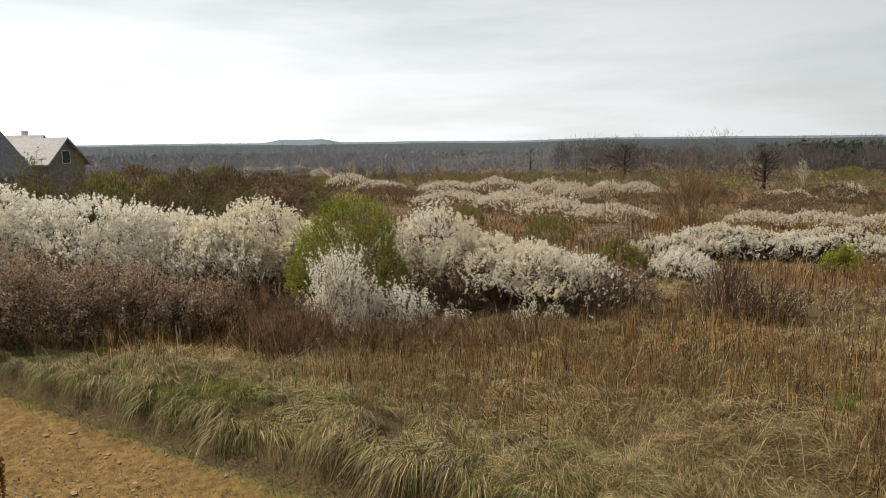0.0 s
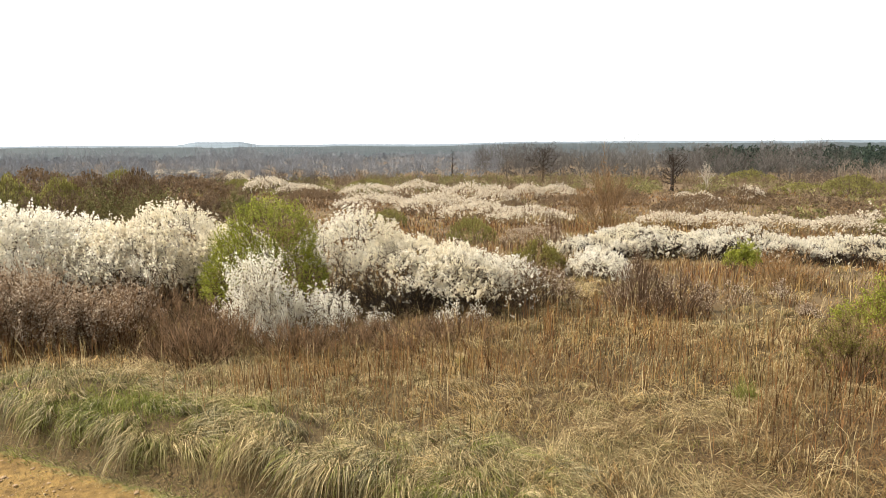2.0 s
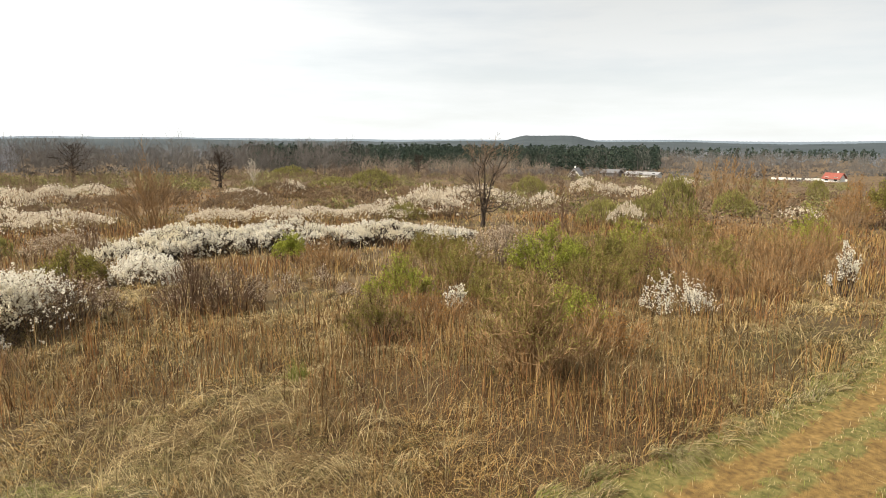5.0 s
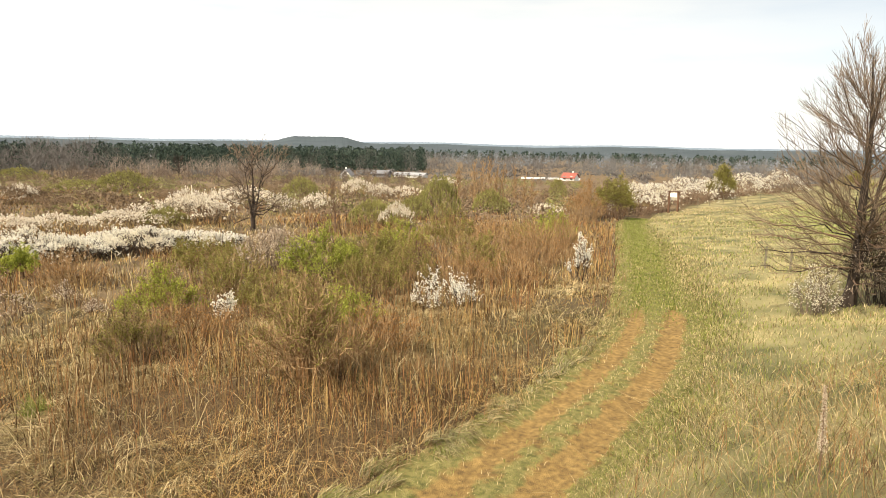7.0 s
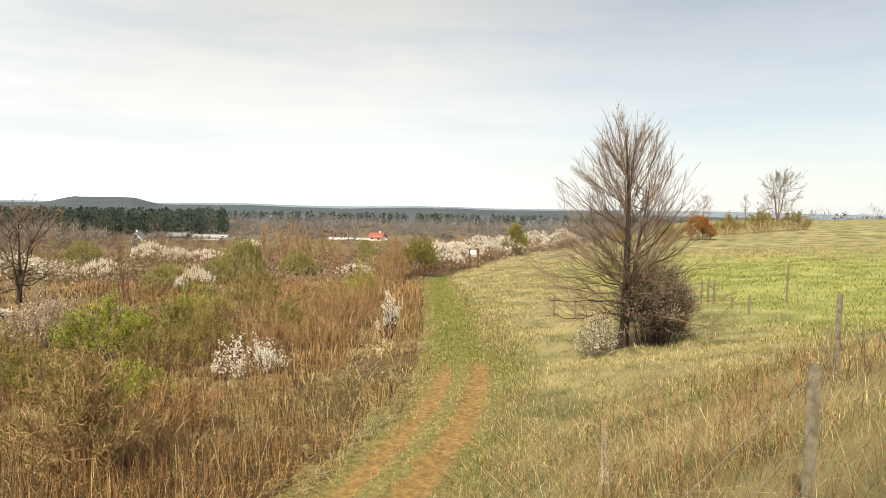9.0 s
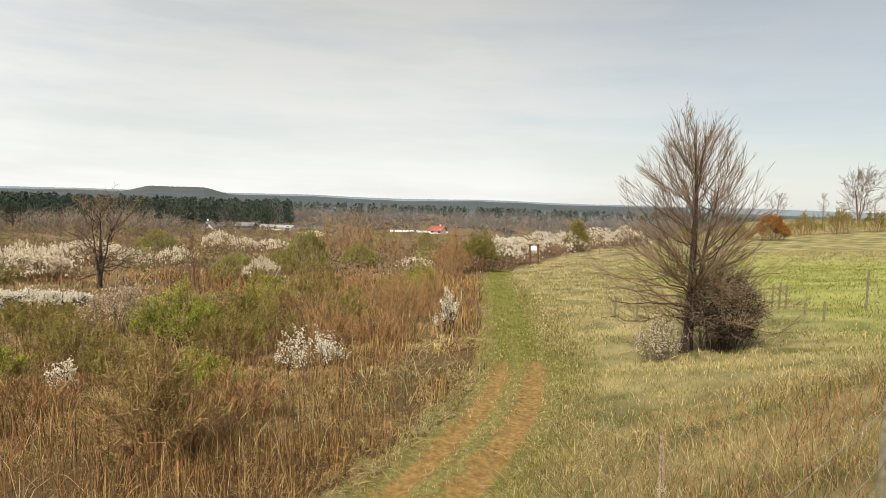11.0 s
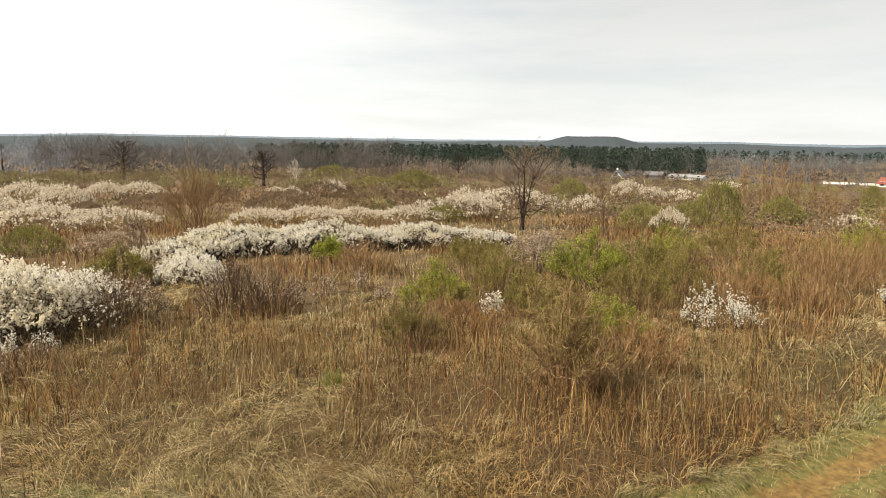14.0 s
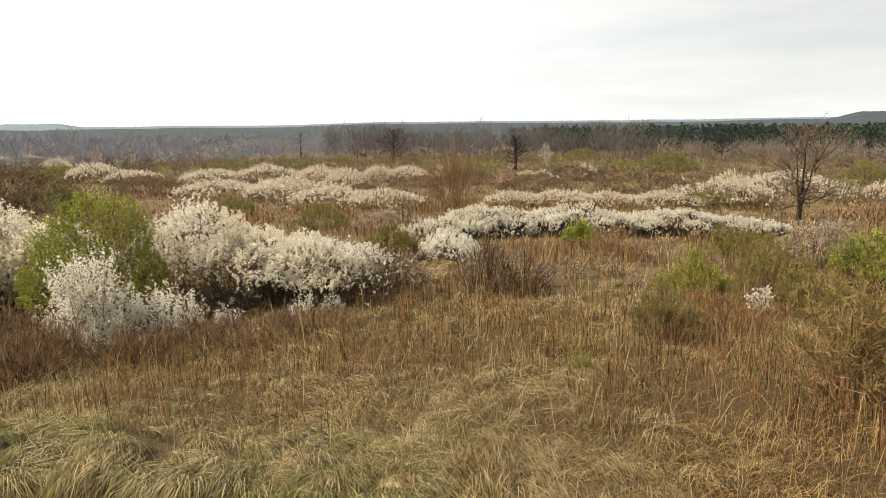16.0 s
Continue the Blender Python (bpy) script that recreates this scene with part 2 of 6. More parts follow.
def track_material():
    """Ochre earth in the ruts; turf on the crown, the verges and, past the bend, all across."""
    m = bpy.data.materials.new("ochre track")
    m.use_nodes = True
    n, l = m.node_tree.nodes, m.node_tree.links
    bsdf = n["Principled BSDF"]
    bsdf.inputs["Roughness"].default_value = 0.95
    bsdf.inputs["Specular IOR Level"].default_value = 0.2
    geo = n.new("ShaderNodeNewGeometry")
    turf = n.new("ShaderNodeAttribute")
    turf.attribute_name = "turf"
    noises = []
    for scale in (3.2, 9.0, 45.0):
        t = n.new("ShaderNodeTexNoise")
        t.inputs["Scale"].default_value, t.inputs["Detail"].default_value = scale, 8.0
        l.new(geo.outputs["Position"], t.inputs["Vector"])
        noises.append(t.outputs["Fac"])
    earth = n.new("ShaderNodeValToRGB")
    earth.color_ramp.elements[0].position, earth.color_ramp.elements[0].color = 0.25, (0.12, 0.076, 0.029, 1)
    earth.color_ramp.elements[1].position, earth.color_ramp.elements[1].color = 0.75, (0.365, 0.237, 0.084, 1)
    l.new(noises[1], earth.inputs["Fac"])
    damp = n.new("ShaderNodeValToRGB")
    damp.color_ramp.elements[0].position, damp.color_ramp.elements[0].color = 0.36, (0.78, 0.76, 0.75, 1)
    damp.color_ramp.elements[1].position, damp.color_ramp.elements[1].color = 0.62, (1, 1, 1, 1)
    l.new(noises[0], damp.inputs["Fac"])
    soil = n.new("ShaderNodeMixRGB")
    soil.blend_type = "MULTIPLY"
    soil.inputs["Fac"].default_value = 1.0
    l.new(earth.outputs["Color"], soil.inputs["Color1"])
    l.new(damp.outputs["Color"], soil.inputs["Color2"])
    grass = n.new("ShaderNodeValToRGB")
    grass.color_ramp.elements[0].position, grass.color_ramp.elements[0].color = 0.3, (0.085, 0.085, 0.024, 1)
    grass.color_ramp.elements[1].position, grass.color_ramp.elements[1].color = 0.7, (0.24, 0.205, 0.075, 1)
    l.new(noises[1], grass.inputs["Fac"])
    add = n.new("ShaderNodeMath")
    add.operation = "ADD"
    l.new(turf.outputs["Fac"], add.inputs[0])
    l.new(noises[0], add.inputs[1])
    edge = n.new("ShaderNodeValToRGB")
    edge.color_ramp.elements[0].position, edge.color_ramp.elements[1].position = 0.82, 1.0
    l.new(add.outputs[0], edge.inputs["Fac"])
    mix = n.new("ShaderNodeMixRGB")
    l.new(edge.outputs["Color"], mix.inputs["Fac"])
    l.new(soil.outputs["Color"], mix.inputs["Color1"])
    l.new(grass.outputs["Color"], mix.inputs["Color2"])
    l.new(mix.outputs["Color"], bsdf.inputs["Base Color"])
    bump = n.new("ShaderNodeBump")
    bump.inputs["Strength"].default_value, bump.inputs["Distance"].default_value = 0.8, 0.04
    l.new(noises[2], bump.inputs["Height"])
    l.new(bump.outputs["Normal"], bsdf.inputs["Normal"])
    return m


TRACK_EARTH = track_material()


def turf_over(m, attribute, dark, light):
    """Living turf on the ground where the attribute says so."""
    n, l = m.node_tree.nodes, m.node_tree.links
    old = n["Principled BSDF"].inputs["Base Color"].links[0].from_socket
    where = n.new("ShaderNodeAttribute")
    where.attribute_name = attribute
    noise_tex = n.new("ShaderNodeTexNoise")
    noise_tex.inputs["Scale"].default_value, noise_tex.inputs["Detail"].default_value = 0.5, 9.0
    geo = n.new("ShaderNodeNewGeometry")
    l.new(geo.outputs["Position"], noise_tex.inputs["Vector"])
    ramp = n.new("ShaderNodeValToRGB")
    ramp.color_ramp.elements[0].position, ramp.color_ramp.elements[0].color = 0.35, (*dark, 1)
    ramp.color_ramp.elements[1].position, ramp.color_ramp.elements[1].color = 0.65, (*light, 1)
    l.new(noise_tex.outputs["Fac"], ramp.inputs["Fac"])
    mix = n.new("ShaderNodeMixRGB")
    l.new(where.outputs["Fac"], mix.inputs["Fac"])
    l.new(old, mix.inputs["Color1"])
    l.new(ramp.outputs["Color"], mix.inputs["Color2"])
    l.new(mix.outputs["Color"], n["Principled BSDF"].inputs["Base Color"])


turf_over(SOIL_FIELD, "fallow", (0.075, 0.05, 0.027), (0.19, 0.13, 0.072))
turf_over(SOIL_FIELD, "dry_turf", (0.085, 0.08, 0.036), (0.29, 0.238, 0.118))
turf_over(SOIL_FIELD, "pasture", (0.15, 0.17, 0.042), (0.28, 0.285, 0.09))

# ---- mesh helpers ----


def mesh_of(name, verts, faces, mats, slots=None, smooth=False):
    """A mesh from vertex rows and a list of face arrays (each of triangles or quads); slots: material slot for each array."""
    me = bpy.data.meshes.new(name)
    verts = np.asarray(verts, dtype=np.float32)
    loops = np.concatenate([np.asarray(f).ravel() for f in faces]).astype(np.int32)
    sizes = np.concatenate([np.full(len(f), np.shape(f)[1]) for f in faces]).astype(np.int32)
    starts = np.concatenate([[0], np.cumsum(sizes)[:-1]]).astype(np.int32)
    me.vertices.add(len(verts))
    me.vertices.foreach_set("co", verts.ravel())
    me.loops.add(len(loops))
    me.loops.foreach_set("vertex_index", loops)
    me.polygons.add(len(sizes))
    me.polygons.foreach_set("loop_start", starts)
    if slots is not None:
        me.polygons.foreach_set("material_index", np.concatenate([np.full(len(f), s) for f, s in zip(faces, slots)]).astype(np.int32))
    me.polygons.foreach_set("use_smooth", np.full(len(sizes), smooth))
    for m in mats:
        me.materials.append(m)
    me.update()
    me.validate()
    return me


def part(name, me, parent, label=""):
    ob = new(name, me)
    ob.parent = parent
    return tagged(ob, label)


def unit(v):
    return v / np.maximum(np.linalg.norm(v, axis=-1, keepdims=True), 1e-9)


def tubes(points, radii, sides=3):
    """Tubes along n polylines of k points: (n, k, 3) and (n, k). Returns verts and quads."""
    n, k, _ = points.shape
    way = unit(points[:, -1] - points[:, 0])
    ref = np.where(np.abs(way[:, 2:3]) < 0.8, np.array([[0, 0, 1.0]]), np.array([[1.0, 0, 0]]))
    a = unit(np.cross(way, ref))
    b = np.cross(way, a)
    ang = np.arange(sides) * 2 * np.pi / sides
    ring = a[:, None, None] * np.cos(ang)[None, None, :, None] + b[:, None, None] * np.sin(ang)[None, None, :, None]
    verts = points[:, :, None] + ring * radii[:, :, None, None]
    i = np.arange(n)[:, None, None] * k * sides + np.arange(k - 1)[None, :, None] * sides
    s = np.arange(sides)[None, None]
    t = (s + 1) % sides
    quads = np.stack([i + s, i + t, i + sides + t, i + sides + s], -1).reshape(-1, 4)
    return verts.reshape(-1, 3), quads


def ribbons(rng, points, radii):
    """Like tubes, but each a narrow strip: for twigs far thinner than they are long."""
    n, k, _ = points.shape
    way = unit(points[:, -1] - points[:, 0])
    side = unit(np.cross(way, rng.normal(size=(n, 3))))[:, None] * radii[:, :, None]
    verts = np.stack([points - side, points + side], 2).reshape(-1, 3)
    i = np.arange(n)[:, None] * k * 2 + np.arange(k - 1)[None] * 2
    return verts, np.stack([i, i + 1, i + 3, i + 2], -1).reshape(-1, 4)


def join(pieces):
    """Joins (verts, faces) pairs of one face size."""
    base, vs, fs = 0, [], []
    for v, f in pieces:
        vs.append(v)
        fs.append(np.asarray(f) + base)
        base += len(v)
    return np.concatenate(vs), np.concatenate(fs)


def flecks(rng, places, size, flat=0.0):
    """Small bent kites, one at each place, turned at random: petals, leaves, buds."""
    n = len(places)
    a = unit(rng.normal(size=(n, 3)))
    b = unit(np.cross(a, rng.normal(size=(n, 3))))
    c = np.cross(a, b)
    s = (size * rng.uniform(0.6, 1.35, n))[:, None]
    lift = c * s * 0.35
    verts = np.stack([places - a * s * 0.5, places + b * s * 0.42 + lift, places + a * s * 0.5, places - b * s * 0.42 + lift], 1).reshape(-1, 3)
    i = np.arange(n)[:, None] * 4
    return verts, np.concatenate([i + [0, 1, 2], i + [0, 2, 3]])


def blades(rng, roots, tall, wide, lean, droop=0.3, head=None):
    """Bent tapering blades: arrays of roots, heights, widths and leaning vectors (xy)."""
    n = len(roots)
    phi = rng.uniform(0, 2 * np.pi, n)
    side = np.stack([np.cos(phi), np.sin(phi), np.zeros(n)], 1) * wide[:, None] * 0.5
    up = np.zeros((n, 3))
    up[:, 2] = tall
    out = np.zeros((n, 3))
    out[:, :2] = lean
    mid = roots + up * 0.6 + out * 0.35
    tip = roots + up * (1 - droop * np.minimum(1, np.linalg.norm(lean, axis=1) / np.maximum(tall, 0.01)))[:, None] + out
    verts = np.stack([roots - side, roots + side, mid + side * 0.8, mid - side * 0.8, tip], 1).reshape(-1, 3)
    i = np.arange(n)[:, None] * 5
    return verts, np.concatenate([i + [0, 1, 2], i + [0, 2, 3], i + [3, 2, 4]])


def drapes(rng, roots, tall, wide, lean, drop):
    """Long blades that rise, arch over and hang: four points each; drop: how far the tip hangs under the root."""
    n = len(roots)
    phi = rng.uniform(0, 2 * np.pi, n)
    side = np.stack([np.cos(phi), np.sin(phi), np.zeros(n)], 1) * wide[:, None] * 0.5
    out, bow = np.zeros((n, 3)), rng.normal(0, 0.05, (n, 3))
    out[:, :2] = lean
    rows = []
    for q, rise in ((0.0, 0.0), (0.22, 0.8), (0.62, 0.95), (1.0, 0.35)):
        p = roots + out * q + bow * q * (1 - q) * 4 * tall[:, None]
        p[:, 2] += tall * rise - drop * q ** 2.2
        rows.append(p)
    verts = np.stack([rows[0] - side, rows[0] + side, rows[1] + side, rows[1] - side, rows[2] + side * 0.8, rows[2] - side * 0.8, rows[3]], 1).reshape(-1, 3)
    i = np.arange(n)[:, None] * 7
    return verts, np.concatenate([i + [0, 1, 2], i + [0, 2, 3], i + [3, 2, 4], i + [3, 4, 5], i + [5, 4, 6]])


GRAIN = np.random.default_rng(7).random((256, 256))


def value_noise(x, y, scale):
    """Smooth noise from 0 to 1 with features of about 1/scale metres."""
    x, y = np.asarray(x, float) * scale + 1000.0, np.asarray(y, float) * scale + 1000.0
    i, j = np.floor(x).astype(int), np.floor(y).astype(int)
    u, v = x - i, y - j
    u, v = u * u * (3 - 2 * u), v * v * (3 - 2 * v)
    g = lambda p, q: GRAIN[p % 256, q % 256]
    return (g(i, j) * (1 - u) + g(i + 1, j) * u) * (1 - v) + (g(i, j + 1) * (1 - u) + g(i + 1, j + 1) * u) * v


# ---- the lie of the land ----
TRACK = np.array([(-60, 46), (-20, 18.2), (-8.7, 10.4), (-0.7, 5.5), (4.5, 3.1), (9.85, 1.9), (15, 1.05), (20.2, 1.0), (30, 2.0), (45, 4.0), (62, 6.1), (76, 6.0), (100, 0.0), (150, -30)], float)


def off_track(x, y):
    """Signed distance from the track's middle line: uphill (the fence's side) positive; and how far along it."""
    best, side, along, run = np.full(np.shape(x), 1e9), np.zeros(np.shape(x)), np.zeros(np.shape(x)), 0.0
    for (ax, ay), (bx, by) in zip(TRACK, TRACK[1:]):
        dx, dy = bx - ax, by - ay
        size = math.hypot(dx, dy)
        k = np.clip(((x - ax) * dx + (y - ay) * dy) / size ** 2, 0, 1)
        d = np.hypot(x - ax - k * dx, y - ay - k * dy)
        near = d < best
        best = np.where(near, d, best)
        side = np.where(near, (x - ax) * dy - (y - ay) * dx, side)
        along = np.where(near, run + k * size, along)
        run += size
    return np.copysign(best, side), along


def smooth(v, a, b):
    k = np.clip((v - a) / (b - a), 0, 1)
    return k * k * (3 - 2 * k)


def height(x, y):
    x, y = np.asarray(x, float), np.asarray(y, float)
    s, _ = off_track(x, y)
    r = np.hypot(x, y)
    z_track = np.interp(x, [-60, -20, 0, 10, 20, 30, 62, 85, 110, 150], [-3.4, -2.8, -2.75, -3.0, -3.3, -3.8, -5.4, -5.9, -5.0, -3.5])
    z_field = np.interp(r, [0, 6, 12, 17, 30, 50, 100, 240, 500, 1000, 3000], [-2.65, -2.7, -3.0, -3.45, -4.1, -5.1, -7.2, -11.7, -15, -18, -22])
    low = z_track + (z_field - z_track) * smooth(-s, 1.0, 8.0)
    # the turf bank that the track has cut into, to the left of the bend
    bank = 0.42 * smooth(-s, 1.55, 1.95) * (1 - smooth(-s, 2.6, 6.0)) * (1 - smooth(x, 0.5, 5.0)) * (0.6 + 0.8 * value_noise(x, y, 0.8))
    low = low + bank
    slope, reach = 0.10 + 0.56 * np.exp(-(x / 13) ** 2), 10 + 0.5 * np.abs(x)
    high = z_track + slope * reach * np.tanh(np.maximum(0, s - 1.1) / reach) * 1.15
    fade = np.clip((r - 150) / 250, 0, 1)
    high = high * (1 - fade) + z_field * fade
    z = np.where(s < 0, low, high)
    rough = (value_noise(x, y, 0.9) - 0.5) * 0.16 * (1 - smooth(r, 22, 40)) + (value_noise(x + 31, y, 0.22) - 0.5) * 0.3 * (1 - smooth(r, 70, 140))
    return z + rough * smooth(np.abs(s), 1.3, 3.0) * smooth(r, 2.0, 8.0)


def spot(az, d):
    """The place on the ground in a bearing (degrees to the left of north) at a distance."""
    x, y = -math.sin(radians(az)) * d, math.cos(radians(az)) * d
    return x, y, float(height(x, y))


def ground():
    rings = np.concatenate([[0.3], 0.8 * 1.021 ** np.arange(0, 160), 22.3 * 1.05 ** np.arange(1, 109)])
    spokes = np.radians(np.linspace(0, 360, 421)[:-1])
    r, a = np.meshgrid(rings, spokes, indexing="ij")
    x, y = -np.sin(a) * r, np.cos(a) * r
    s, _ = off_track(x, y)
    z = height(x, y) - 0.05 * (1 - smooth(np.abs(s), 1.0, 1.5))
    n, k = r.shape
    i, j = np.meshgrid(np.arange(n - 1), np.arange(k), indexing="ij")
    quads = np.stack([i * k + j, i * k + (j + 1) % k, (i + 1) * k + (j + 1) % k, (i + 1) * k + j], -1).reshape(-1, 4)[:, ::-1]
    verts = np.stack([x, y, z], -1).reshape(-1, 3)
    cap = np.arange(k)[None]
    me = mesh_of("ground", verts, [quads, cap], [SOIL_FIELD], [0, 0], True)
    fallow = smooth(r, 16, 34) * (s < 0)
    hill = smooth(s, 0.8, 1.5) * (1 - smooth(r, 170, 230)) * smooth(x, 0, 7) * (0.75 + 0.25 * smooth(r, 9, 19))
    hill = np.maximum(hill, 0.12 * smooth(-s, 1.1, 1.5) * (1 - smooth(-s, 3.2, 5.0)) * (1 - smooth(x, 2.0, 6.0)) * (1 - smooth(r, 20, 30)))
    green = hill * (s > 0) * (0.15 + 0.85 * smooth(s, 8, 16)) * (1 - 0.8 * smooth(r, 58, 85))
    for name, value in (("fallow", fallow), ("dry_turf", hill), ("pasture", green)):
        me.attributes.new(name, "FLOAT", "POINT").data.foreach_set("value", value.ravel().astype(np.float32))
    ob = new("ground", me)
    return tagged(ob, "dry thatch-covered field sloping down to a wide valley", "ground", kind="structure")


ground()


def dirt_track():
    seg = np.hypot(*np.diff(TRACK, axis=0).T)
    run = np.concatenate([[0], np.cumsum(seg)])
    u = np.concatenate([np.arange(20, 120, 0.16), np.arange(120, 143, 0.4)])
    px, py = np.interp(u, run, TRACK[:, 0]), np.interp(u, run, TRACK[:, 1])
    for _ in range(60):
        px[1:-1], py[1:-1] = (px[:-2] + px[2:]) / 2, (py[:-2] + py[2:]) / 2
    tx, ty = np.gradient(px), np.gradient(py)
    size = np.hypot(tx, ty)
    nx, ny = ty / size, -tx / size
    across = np.linspace(-1.5, 1.5, 31)
    x, y = px[:, None] + nx[:, None] * across, py[:, None] + ny[:, None] * across
    x0 = np.broadcast_to(px[:, None], x.shape)
    rut = np.exp(-((across + 0.47) / 0.24) ** 2) + np.exp(-((across - 0.58) / 0.27) ** 2)
    z = height(x, y) + 0.03 - 0.05 * rut - 0.06 * smooth(np.abs(across), 1.3, 1.5) + (value_noise(x, y, 7) - 0.5) * 0.03
    # how much turf covers the earth
    wide_earth = 1 - smooth(x0, -5.0, 0.5)
    turf = 0.56 - 0.66 * rut * np.where(across > 0, 1.0, 0.72) + 0.3 * smooth(np.abs(across), 0.9, 1.2)
    turf = turf + smooth(x0, 19, 24) * 0.75
    turf = turf * (1 - wide_earth) + wide_earth * (0.05 + 0.6 * smooth(np.abs(across), 1.15, 1.45))
    turf = turf + 0.5 * np.exp(-((x0 + 1.5) / 0.9) ** 2 - ((across + 0.75) / 0.35) ** 2)
    n, k = x.shape
    i, j = np.meshgrid(np.arange(n - 1), np.arange(k - 1), indexing="ij")
    quads = np.stack([i * k + j, (i + 1) * k + j, (i + 1) * k + j + 1, i * k + j + 1], -1).reshape(-1, 4)[:, ::-1]
    me = mesh_of("dirt_track", np.stack([x, y, z], -1).reshape(-1, 3), [quads], [TRACK_EARTH], smooth=True)
    if me.polygons[len(me.polygons) // 2].normal.z < 0:
        me.flip_normals()
    me.attributes.new("turf", "FLOAT", "POINT").data.foreach_set("value", turf.ravel().astype(np.float32))
    ob = new("dirt_track", me)
    return tagged(ob, "ochre dirt farm track with two ruts and a grassy crown", "track", kind="structure")


track_ob = dirt_track()

# ---- plants: builders ----


def empty(name, x, y, z):
    ob = new(name)
    ob.location = (x, y, z)
    return ob


def bush_shape(seed, w, d, h, stems, twigs, per_twig, fleck, low=0.45, spray=0.12, upright=0.5, thick=0.014, reach=1.0, square=0.8, bare=0.3, gather=0.55):
    """Stems that arch from a narrow foot to a lumpy dome, side twigs, and flecks (blossom or leaves) along the outer twigs;
    bare: the share of the height that stays without flecks."""
    rng = np.random.default_rng(seed)
    phi, rho = rng.uniform(0, 2 * np.pi, stems), np.sqrt(rng.uniform(0, 1, stems))
    lump = 0.72 + 0.5 * value_noise(np.cos(phi) * rho * w + seed * 7.3, np.sin(phi) * rho * d, 0.7)
    top = h * np.maximum(0.2, 1 - 0.85 * rho ** 2) ** square * lump
    tip = np.stack([np.cos(phi) * rho * w / 2, np.sin(phi) * rho * d / 2, top * rng.uniform(0.78, 1.0, stems)], 1)
    foot = np.stack([tip[:, 0] * gather + rng.normal(0, 0.11 * gather * w, stems), tip[:, 1] * gather + rng.normal(0, 0.11 * gather * d, stems), np.full(stems, -0.15)], 1)
    bend = np.stack([foot[:, 0] * 0.6 + tip[:, 0] * 0.4, foot[:, 1] * 0.6 + tip[:, 1] * 0.4, tip[:, 2] * 0.7], 1)
    t = np.linspace(0, 1, 5)[None, :, None]
    stem = foot[:, None] * (1 - t) ** 2 + bend[:, None] * 2 * t * (1 - t) + tip[:, None] * t * t
    stem[:, 1:-1] += rng.normal(0, 0.03 * h, stem[:, 1:-1].shape)
    v1, f1 = tubes(stem, np.linspace(1, 0.35, 5)[None] * thick * rng.uniform(0.7, 1.3, (stems, 1)))
    # twigs
    who = np.repeat(np.arange(stems), twigs)
    k = len(who)
    q = rng.uniform(low, 1.0, k)[:, None]
    root = foot[who] * (1 - q) ** 2 + bend[who] * 2 * q * (1 - q) + tip[who] * q * q
    out = np.stack([root[:, 0] / w, root[:, 1] / d, np.zeros(k)], 1) * 1.6
    way = unit(rng.normal(size=(k, 3)) * 0.6 + out + np.array([0, 0, upright]))
    long = reach * rng.uniform(0.18, 0.5, k) * (0.55 + 0.15 * h)
    tall = rng.uniform(0, 1, k) < spray
    way[tall] = unit(way[tall] * 0.4 + np.array([0, 0, 1.0]))
    long[tall] *= 1.4
    end = root + way * long[:, None]
    mid = (root + end) / 2 + rng.normal(0, 0.06, (k, 3)) * long[:, None]
    twig = np.stack([root, mid, end], 1)
    twig[:, :, 2] = np.maximum(twig[:, :, 2], 0.02)
    v2, f2 = ribbons(rng, twig, np.array([[0.55, 0.4, 0.2]]) * thick * np.ones((k, 1)))
    wood = join([(v1, f1), (v2, f2)])
    if not per_twig:
        return wood, None
    # flecks in tufts, more of them towards the top
    n = np.repeat(np.arange(k), per_twig)
    c = rng.uniform(0.15, 1.03, len(n))[:, None]
    at = np.where(c < 0.5, twig[n, 0] + (twig[n, 1] - twig[n, 0]) * c * 2, twig[n, 1] + (twig[n, 2] - twig[n, 1]) * (c * 2 - 1))
    at = at + rng.normal(0, fleck * 0.55, at.shape)
    local = h * np.maximum(0.2, 1 - 0.85 * np.minimum(1, (at[:, 0] * 2 / w) ** 2 + (at[:, 1] * 2 / d) ** 2)) ** square
    share = at[:, 2] / (0.55 * local + 0.45 * h)
    keep = rng.uniform(0, 1, len(n)) < np.clip((share - bare) * 2.5, 0.05, 1) * np.clip(0.25 + 1.3 * value_noise(at[:, 0] * 1.3 + seed, at[:, 1] + at[:, 2] * 1.7, 1.5), 0.25, 1)
    return wood, flecks(rng, at[keep], fleck)


def bush(name, az, d, w, h, label, wood_mat, fleck_mat, seed, fleck_name="blossom", deep=None, turn=0.0, category="bush", group="", stems=60, twigs=14, per_twig=16, fleck=0.06, **more):
    wood, bits = bush_shape(seed, w, deep or w * 0.85, h, stems, twigs, per_twig, fleck, **more)
    x, y, z = spot(az, d)
    thing = empty(name, x, y, z)
    thing.rotation_euler.z = radians(az + turn)
    tagged(part("branchwork", mesh_of("branchwork", wood[0], [wood[1]], [wood_mat]), thing), kind="stuff")
    if per_twig:
        tagged(part(fleck_name, mesh_of(fleck_name, bits[0], [bits[1]], [fleck_mat]), thing), kind="stuff")
    return tagged(thing, label, category, group)


def again(thing, az, d, wide=1.0, tall=1.0, turn=0.0):
    """A second bush or tree of the same build, at another place and size."""
    x, y, z = spot(az, d)
    return copy_thing(thing, pose(x, y, z, 0, 0, turn) @ Matrix.Diagonal((wide, wide, tall, 1)))


